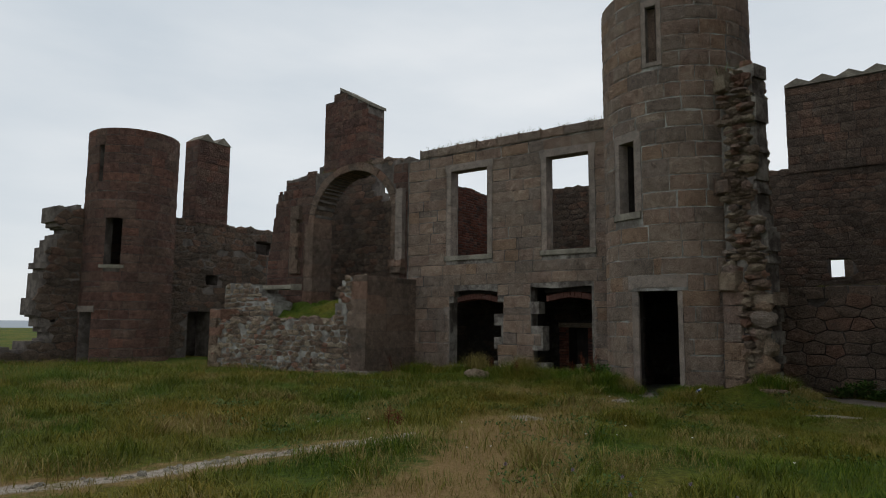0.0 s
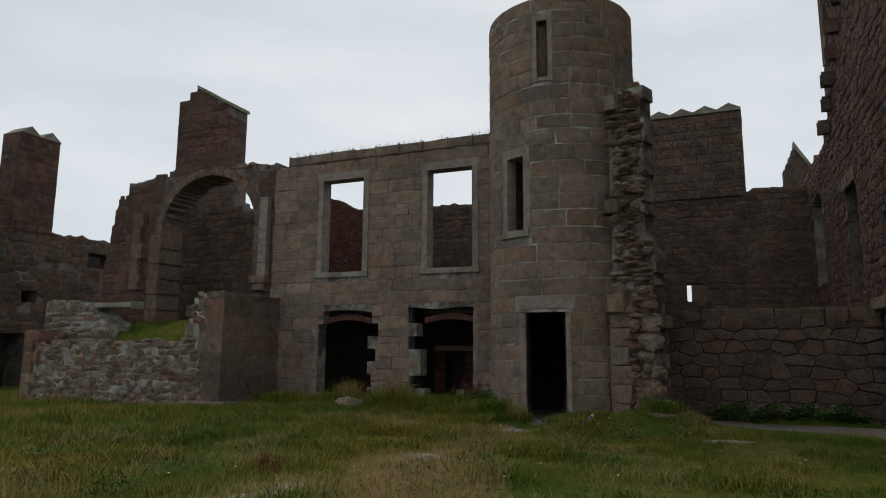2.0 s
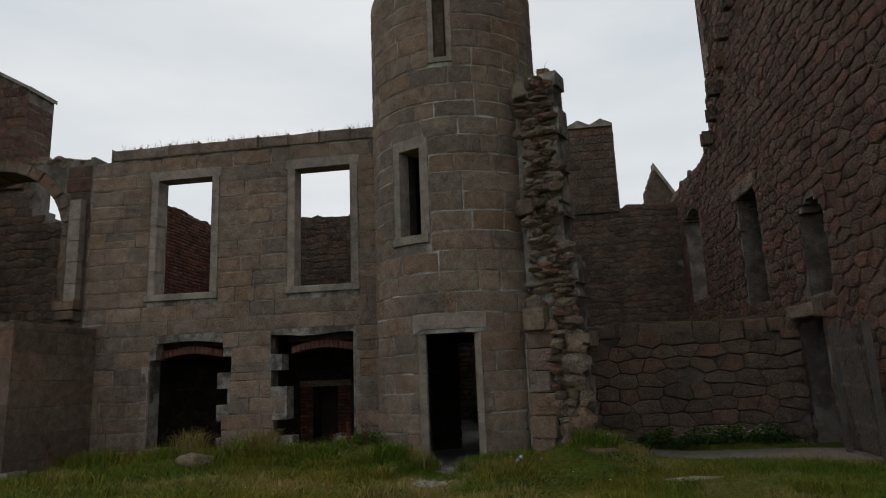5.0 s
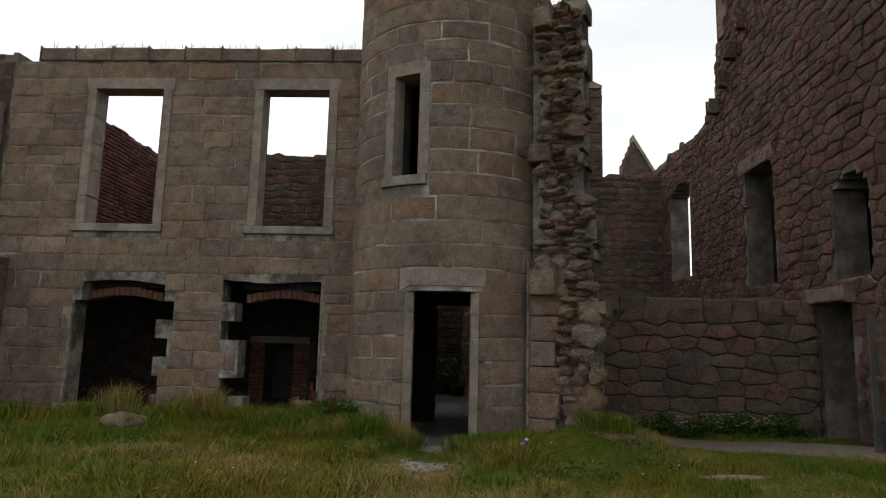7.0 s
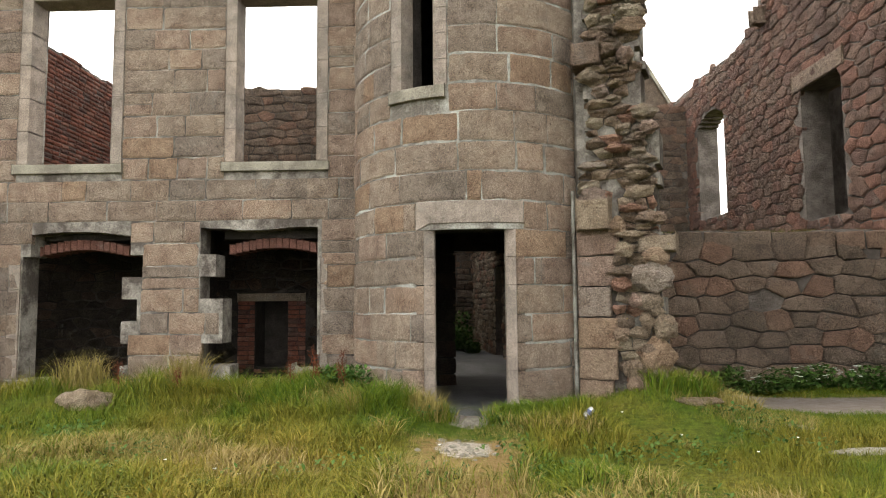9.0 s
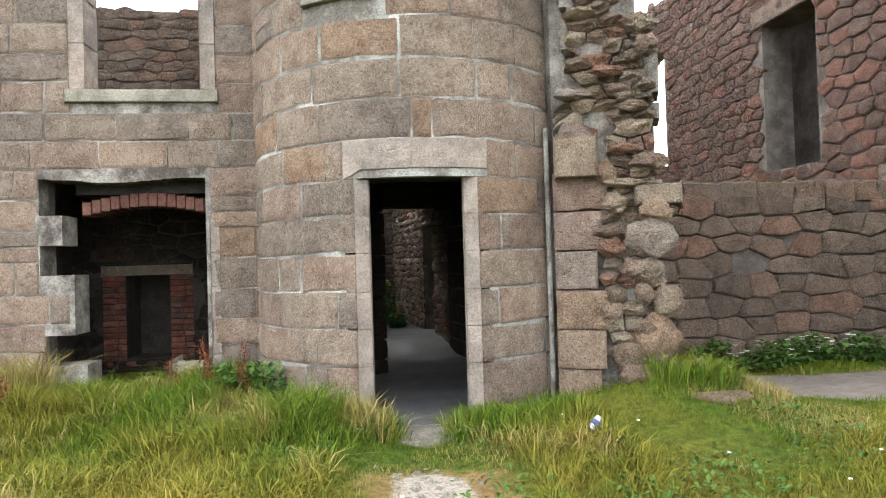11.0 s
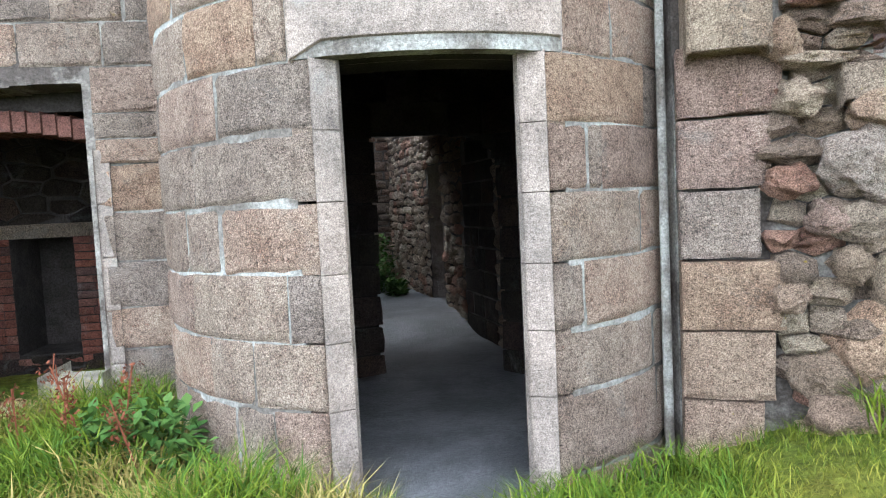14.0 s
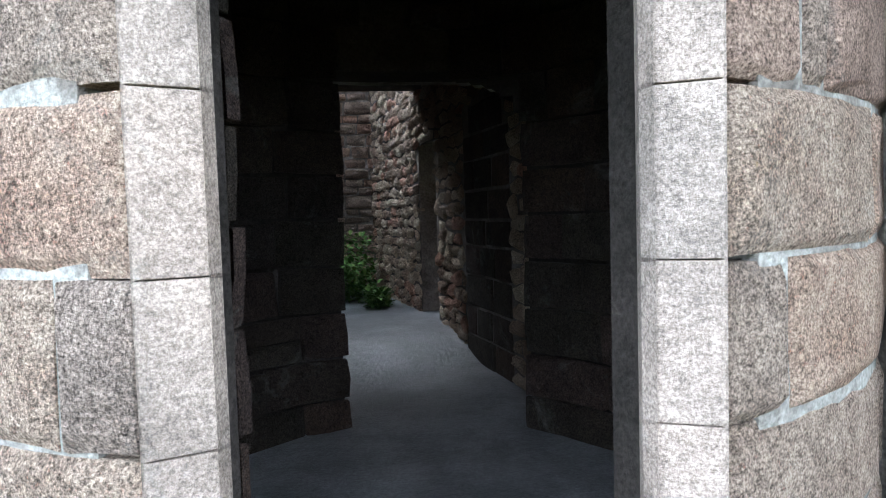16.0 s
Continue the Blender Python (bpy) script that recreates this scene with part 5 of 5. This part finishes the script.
def tuft(x, y, n, ln, mat, label, spread, seed):
    r = random.Random(seed)
    pts = []
    for _ in range(n):
        a, d = r.uniform(0, 6.28), spread * math.sqrt(r.random())
        px, py = x + d * math.cos(a), y + d * math.sin(a)
        pts.append((px, py, gz(px, py), ln * r.uniform(0.5, 1.1), r.uniform(0.2, 0.9)))
    blades("grass_tuft", pts, mat, label, "grass tuft", seed)


for k, (x, y, n, ln, sp) in enumerate(((-0.72, 12.4, 1100, 0.3, 0.36), (-0.3, 12.25, 700, 0.2, 0.3), (-3.35, 12.35, 420, 0.34, 0.2), (-3.75, 12.45, 420, 0.36, 0.28), (-2.38, 12.45, 260, 0.24, 0.2), (-6.55, 14.0, 420, 0.62, 0.24), (-8.0, 14.1, 380, 0.6, 0.3), (-6.9, 14.2, 260, 0.45, 0.3), (-5.6, 13.7, 420, 0.36, 0.5), (-4.6, 13.4, 420, 0.4, 0.4), (-10.0, 13.8, 400, 0.4, 0.5), (-4.6, 6.3, 200, 0.26, 0.25), (-1.6, 5.0, 150, 0.35, 0.15))):
    tuft(x, y, n, ln, M_DRY if k in (1, 2, 5, 6, 11, 12) else M_BLADE, "tall dry grass tuft" if k in (1, 2, 5, 6, 11, 12) else "tall green grass tuft", sp, 300 + k)
# grass along the wall heads
top_pts = []
for _ in range(900):
    x = rg.uniform(-10.2, -4.4)
    if noise.noise((x * 1.4, 0, 3)) > -0.15:
        top_pts.append((x, FY + rg.uniform(0.0, 0.3), 6.55, rg.uniform(0.05, 0.22), rg.uniform(0.2, 1.0)))
for _ in range(500):
    a = rg.uniform(0, 6.28)
    top_pts.append((LX + 1.3 * math.cos(a), LY + 1.3 * math.sin(a), 8.37, rg.uniform(0.04, 0.16), 0.6))
for _ in range(250):
    a = rg.uniform(0, 6.28)
    top_pts.append((TX + 1.4 * math.cos(a), TY + 1.4 * math.sin(a), 8.74, rg.uniform(0.03, 0.1), 0.6))
for _ in range(500):
    x = rg.uniform(-16.2, -11.0)
    top_pts.append((x, FY + rg.uniform(0.1, 0.6), arch_top(x), rg.uniform(0.05, 0.2), 0.6))
for _ in range(2600):
    x = rg.uniform(-0.2, 2.75)
    if noise.noise((x * 1.5, 4, 3)) > -0.25:
        top_pts.append((x, 14.4 + rg.uniform(0.1, 0.75), 2.29, rg.uniform(0.03, 0.09), 0.9))
for _ in range(120):
    top_pts.append((rg.uniform(-1.6, -1.0), rg.uniform(12.7, 13.6), 6.5, rg.uniform(0.05, 0.25), 0.5))
for _ in range(5000):
    x, y = rg.uniform(-17, -11.2), rg.uniform(12.9, 14.6)
    top_pts.append((x, y, 1.38 + 0.75 * smooth(12.7, 14.6, y) - 0.25 * smooth(-13, -11, x), rg.uniform(0.04, 0.14), 0.8))
blades("wall_head_grass", top_pts, M_BLADE, "sparse grass growing on wall heads", "grass", 5)


def leaf_mass(name, centres, count, size, mat, label, category, seed):
    """Broad weed leaves, each a folded quad of its own."""
    r = random.Random(seed)
    vs, fs = [], []
    for _ in range(count):
        cx, cy, cz, rad, hgt = r.choice(centres)
        a, d = r.uniform(0, 6.28), rad * math.sqrt(r.random())
        p = Vector((cx + d * math.cos(a), cy + d * math.sin(a), cz + r.uniform(0.02, hgt)))
        f = Vector((r.uniform(-1, 1), r.uniform(-1, 1), r.uniform(-0.2, 0.7))).normalized()
        sd = f.cross(Vector((0, 0, 1))).normalized() * size * 0.3
        s = size * r.uniform(0.6, 1.3)
        i = len(vs)
        vs += [p, p + f * s * 0.5 + sd + Vector((0, 0, s * 0.12)), p + f * s, p + f * s * 0.5 - sd + Vector((0, 0, s * 0.12)), p + f * s * 0.5]
        fs += [(i, i + 4, i + 1), (i + 1, i + 4, i + 2), (i, i + 3, i + 4), (i + 3, i + 2, i + 4)]
    return mesh_ob(name, vs, fs, mat, None, label, category, kind="stuff")


leaf_mass("wall_foot_weeds", [(0.15 + 0.19 * i, 14.1 + 0.08 * math.sin(i), gz(0.15 + 0.19 * i, 14.1), 0.16, 0.16 + 0.08 * (i % 3)) for i in range(13)], 2600, 0.075, M_WEED, "low leafy weeds along the rubble wall", "weeds", 401)
leaf_mass("turf_weeds", [(rg.uniform(-5.5, 0.5), rg.uniform(4.5, 12.3), 0, 0.25, 0.1) for _ in range(40)] and [(x, y, gz(x, y), 0.3, 0.08) for x, y in ((rg.uniform(-9, 1.5), rg.uniform(4.0, 12.6)) for _ in range(90)) if not in_building(x, y)], 5200, 0.05, M_WEED, "clover and broad leaved weeds in the turf", "weeds", 402)
leaf_mass("tower_foot_weeds", [(-4.55 + 0.1 * i, 13.35 - 0.05 * i, gz(-4.55 + 0.1 * i, 13.3), 0.16, 0.3) for i in range(5)], 420, 0.09, M_WEED, "dark leafy weeds against the tower foot", "weeds", 403)
leaf_mass("passage_ferns", [(-3.0, 19.6, 0.28, 0.28, 0.5), (-3.1, 20.3, 0.28, 0.35, 0.8), (-2.75, 19.0, 0.28, 0.12, 0.2)], 1500, 0.1, M_WEED, "bright green ferns at the passage wall foot", "fern", 404)


def flower(x, y, h, seed, petal_mat=M_PETAL, size=0.022, label="small white flower on a thin stem"):
    r = random.Random(seed)
    z = gz(x, y)
    vs, fs = [], []
    for k in range(5):
        a = 6.283 * k / 5
        i = len(vs)
        vs += [(x, y, z + h), (x + size * math.cos(a - 0.45), y + size * math.sin(a - 0.45) * 0.8, z + h + 0.010), (x + 1.35 * size * math.cos(a), y + 1.35 * size * math.sin(a) * 0.8, z + h + 0.004), (x + size * math.cos(a + 0.45), y + size * math.sin(a + 0.45) * 0.8, z + h + 0.010)]
        fs.append((i, i + 1, i + 2, i + 3))
    stem = mesh_ob("flower", [(x - 0.002, y, z - 0.02), (x + 0.002, y, z - 0.02), (x, y + 0.003, z - 0.02), (x, y, z + h)], [(0, 1, 3), (1, 2, 3), (2, 0, 3)], M_WEED, None, label, "flower", "wild flowers")
    mesh_ob("petals", vs, fs, petal_mat, stem)


for k in range(42):
    flower(0.25 + rg.random() ** 0.8 * 2.0, 14.05 + rg.uniform(-0.08, 0.15), rg.uniform(0.12, 0.34), 500 + k, size=0.026)
for k in range(26):
    x, y = rg.uniform(-5.5, 1.5), rg.uniform(4.5, 12)
    if not in_building(x, y):
        flower(x, y, rg.uniform(0.05, 0.1), 600 + k, size=0.012, label="tiny white clover flower in the turf")


def thistle(x, y, h, seed):
    r = random.Random(seed)
    z = gz(x, y)
    stem = mesh_ob("thistle", [(x - 0.004, y, z - 0.02), (x + 0.004, y, z - 0.02), (x, y + 0.006, z - 0.02), (x + 0.01, y, z + h)], [(0, 1, 3), (1, 2, 3), (2, 0, 3)], M_WEED, None, "grey purple thistle head on a thin stem", "thistle", "thistles in the turf")
    vs, fs = [], []
    for k in range(40):
        a, b = r.uniform(0, 6.28), r.uniform(-0.3, 1.5)
        d = Vector((math.cos(a) * math.cos(b), math.sin(a) * math.cos(b), math.sin(b)))
        c = Vector((x + 0.01, y, z + h))
        sd = d.cross(Vector((0.3, 0.2, 1))).normalized() * 0.004
        i = len(vs)
        vs += [c + sd, c - sd, c + d * 0.026]
        fs.append((i, i + 1, i + 2))
    mesh_ob("flower_head", vs, fs, M_THISTLE, stem)


for k, (x, y) in enumerate(((-0.35, 3.9), (-0.55, 4.3), (-0.8, 4.0), (-0.15, 4.6), (0.25, 4.2), (-1.35, 4.0))):
    thistle(x, y, 0.14 + 0.04 * (k % 3), 700 + k)


def stalk(x, y, h, seed, label, branches=5):
    """A dead dock or willowherb stalk with seed heads."""
    r = random.Random(seed)
    z = gz(x, y)
    vs, fs = [], []

    def rod(p, q, w):
        i = len(vs)
        p, q = Vector(p), Vector(q)
        for c in (p, q):
            vs.extend([c + Vector((w, 0, 0)), c + Vector((-w * 0.5, w * 0.8, 0)), c + Vector((-w * 0.5, -w * 0.8, 0))])
        fs.extend([(i, i + 1, i + 4, i + 3), (i + 1, i + 2, i + 5, i + 4), (i + 2, i, i + 3, i + 5)])
    lean = Vector((r.uniform(-0.35, 0.35), r.uniform(-0.2, 0.2), 1)).normalized()
    base = Vector((x, y, z - 0.02))
    rod(base, base + lean * h, 0.005)
    for _ in range(branches):
        p = base + lean * h * r.uniform(0.35, 0.95)
        q = p + Vector((r.uniform(-0.2, 0.2), r.uniform(-0.2, 0.2), r.uniform(0.05, 0.2))) * h
        rod(p, q, 0.003)
    plant = mesh_ob("dead_stalk", vs, fs, M_DOCK, None, label, "plant")
    sv, sf = [], []
    for _ in range(110):
        c = base + lean * h * r.uniform(0.5, 1.0) + Vector((r.uniform(-0.05, 0.05), r.uniform(-0.05, 0.05), r.uniform(-0.03, 0.03)))
        d = Vector((r.uniform(-1, 1), r.uniform(-1, 1), r.uniform(-1, 1))).normalized() * 0.014
        e = d.cross(Vector((0.1, 0.4, 1))).normalized() * 0.008
        i = len(sv)
        sv += [c - d, c + e, c + d, c - e]
        sf.append((i, i + 1, i + 2, i + 3))
    mesh_ob("seed_head", sv, sf, M_DOCK, plant, kind="stuff")


for k, (x, y, h) in enumerate(((-4.45, 13.2, 0.55), (-4.62, 13.35, 0.6), (-4.8, 13.45, 0.5), (-4.3, 13.05, 0.42), (-5.1, 13.6, 0.45), (-3.95, 5.7, 0.3), (-3.85, 5.75, 0.26), (-6.35, 13.3, 0.4), (-7.2, 13.5, 0.42), (-10.1, 13.2, 0.5), (-12.2, 12.1, 0.5))):
    stalk(x, y, h, 800 + k, "dead brown dock stalk with seeds")

boulder("pale_boulder", -7.3, 13.0, gz(-7.3, 13.0) + 0.06, 0.3, 0.22, 0.13, M_RUB, 31, "pale rough boulder lying in the grass", category="boulder")
boulder("flat_stone", -0.7, 12.0, gz(-0.7, 12.0) + 0.0, 0.24, 0.14, 0.035, M_RUB, 33, "flat pale stone slab set in the turf", category="stone slab")
boulder("flat_stone", 0.3, 10.85, gz(0.17, 10.8) - 0.01, 0.4, 0.1, 0.045, M_SLAB, 34, "thin pale stone edge showing through turf", category="stone slab")
boulder("flat_stone", 0.0, 11.6, gz(0.0, 11.6) - 0.02, 0.2, 0.08, 0.04, M_SLAB, 37, "small pale stone showing through turf", category="stone slab")
boulder("flat_stone", -3.1, 7.65, gz(-3.1, 7.65) - 0.01, 0.28, 0.16, 0.05, M_SLAB, 35, "weathered stone slab beside the worn path", category="stone slab")
for k in range(90):
    if k % 3 == 0:
        x, y = -2.98 + rg.gauss(0, 0.14), 11.2 + rg.gauss(0, 0.3)
    else:
        t = rg.random()
        x, y = -4.34 + 0.75 * t + rg.gauss(0, 0.06), 1.9 + 3.3 * t + rg.gauss(0, 0.06)
    s = rg.uniform(0.015, 0.04)
    boulder("pebble", x, y, gz(x, y), s, s, s * 0.6, M_SLAB, k, "pale angular pebble on the worn track", category="pebble", group="pebbles on the track")
for k, (x, y) in enumerate(((-5.7, 14.35), (-5.5, 14.4), (-5.85, 14.45), (-5.6, 14.55))):
    boulder("loose_stone", x, y, 0.25 + 0.04 * (k % 2), 0.14, 0.1, 0.06, M_RUB, 90 + k, "loose stone lying in the broken opening", category="stone", group="loose stones")


def drink_can(x, y, rot):
    """A crumpled tin can on its side."""
    bm = bmesh.new()
    prof = [(-0.06, 0.022), (-0.055, 0.03), (-0.03, 0.032), (0.0, 0.029), (0.03, 0.032), (0.055, 0.029), (0.06, 0.024)]
    rings = []
    for px, pr in prof:
        rings.append([bm.verts.new((px, pr * math.cos(a * 0.5236) * (0.8 if a % 4 == 0 else 1), pr * math.sin(a * 0.5236))) for a in range(12)])
    for a, b in zip(rings, rings[1:]):
        for i in range(12):
            bm.faces.new((a[i], a[(i + 1) % 12], b[(i + 1) % 12], b[i]))
    bm.faces.new(rings[0][::-1])
    bm.faces.new(rings[-1])
    me = bpy.data.meshes.new("drink_can")
    bm.to_mesh(me)
    bm.free()
    me.materials.append(M_CAN)
    can = tagged(new("drink_can", me), "crumpled silver drinks can lying in grass", "can")
    can.matrix_world = pose(x, y, gz(x, y) + 0.09, 0, -35, rot)
    band = [(u, 0.0325 * math.cos(a * 0.5236), 0.0325 * math.sin(a * 0.5236)) for u in (-0.02, 0.02) for a in range(12)]
    mesh_ob("printed_band", band, [(i, (i + 1) % 12, 12 + (i + 1) % 12, 12 + i) for i in range(12)], M_CANRED, can)


drink_can(-1.83, 11.6, 30)

# wire mesh panel standing before the range door
fence_map = plane_map((2.62, 11.25, 0), (0.12, 1, 0), (-1, 0.12, 0))
fv, ff = [], []


def wire(p, q, w=0.004):
    i = len(fv)
    for c in (p, q):
        fv.extend([c + Vector((w, 0, 0)), c + Vector((-w, w, 0)), c + Vector((0, -w, w))])
    ff.extend([(i, i + 1, i + 4, i + 3), (i + 1, i + 2, i + 5, i + 4), (i + 2, i, i + 3, i + 5)])


g0 = 0.32
for k in range(15):
    for sgn in (0, 1):
        a, b = k * 0.1, k * 0.1 + 0.9
        u0, u1 = (a, b) if sgn == 0 else (b, a)
        wire(fence_map(u0 * 0.62, g0, 0), fence_map(u1 * 0.62, g0 + 1.6, 0))
panel = mesh_ob("wire_fence_panel", fv, ff, M_IRON, None, "rusty diamond wire mesh panel by the doorway", "fence")
for u in (0.0, 1.42):
    block("post", fence_map, u - 0.03, u + 0.03, g0 - 0.1, g0 + 1.65, -0.03, 0.03, M_IRON, panel, 0.01)
for z in (g0 + 0.3, g0 + 0.8, g0 + 1.3):
    block("rail", fence_map, 0.03, 1.39, z, z + 0.06, -0.04, -0.012, M_BROWN_O, panel, 0.008)
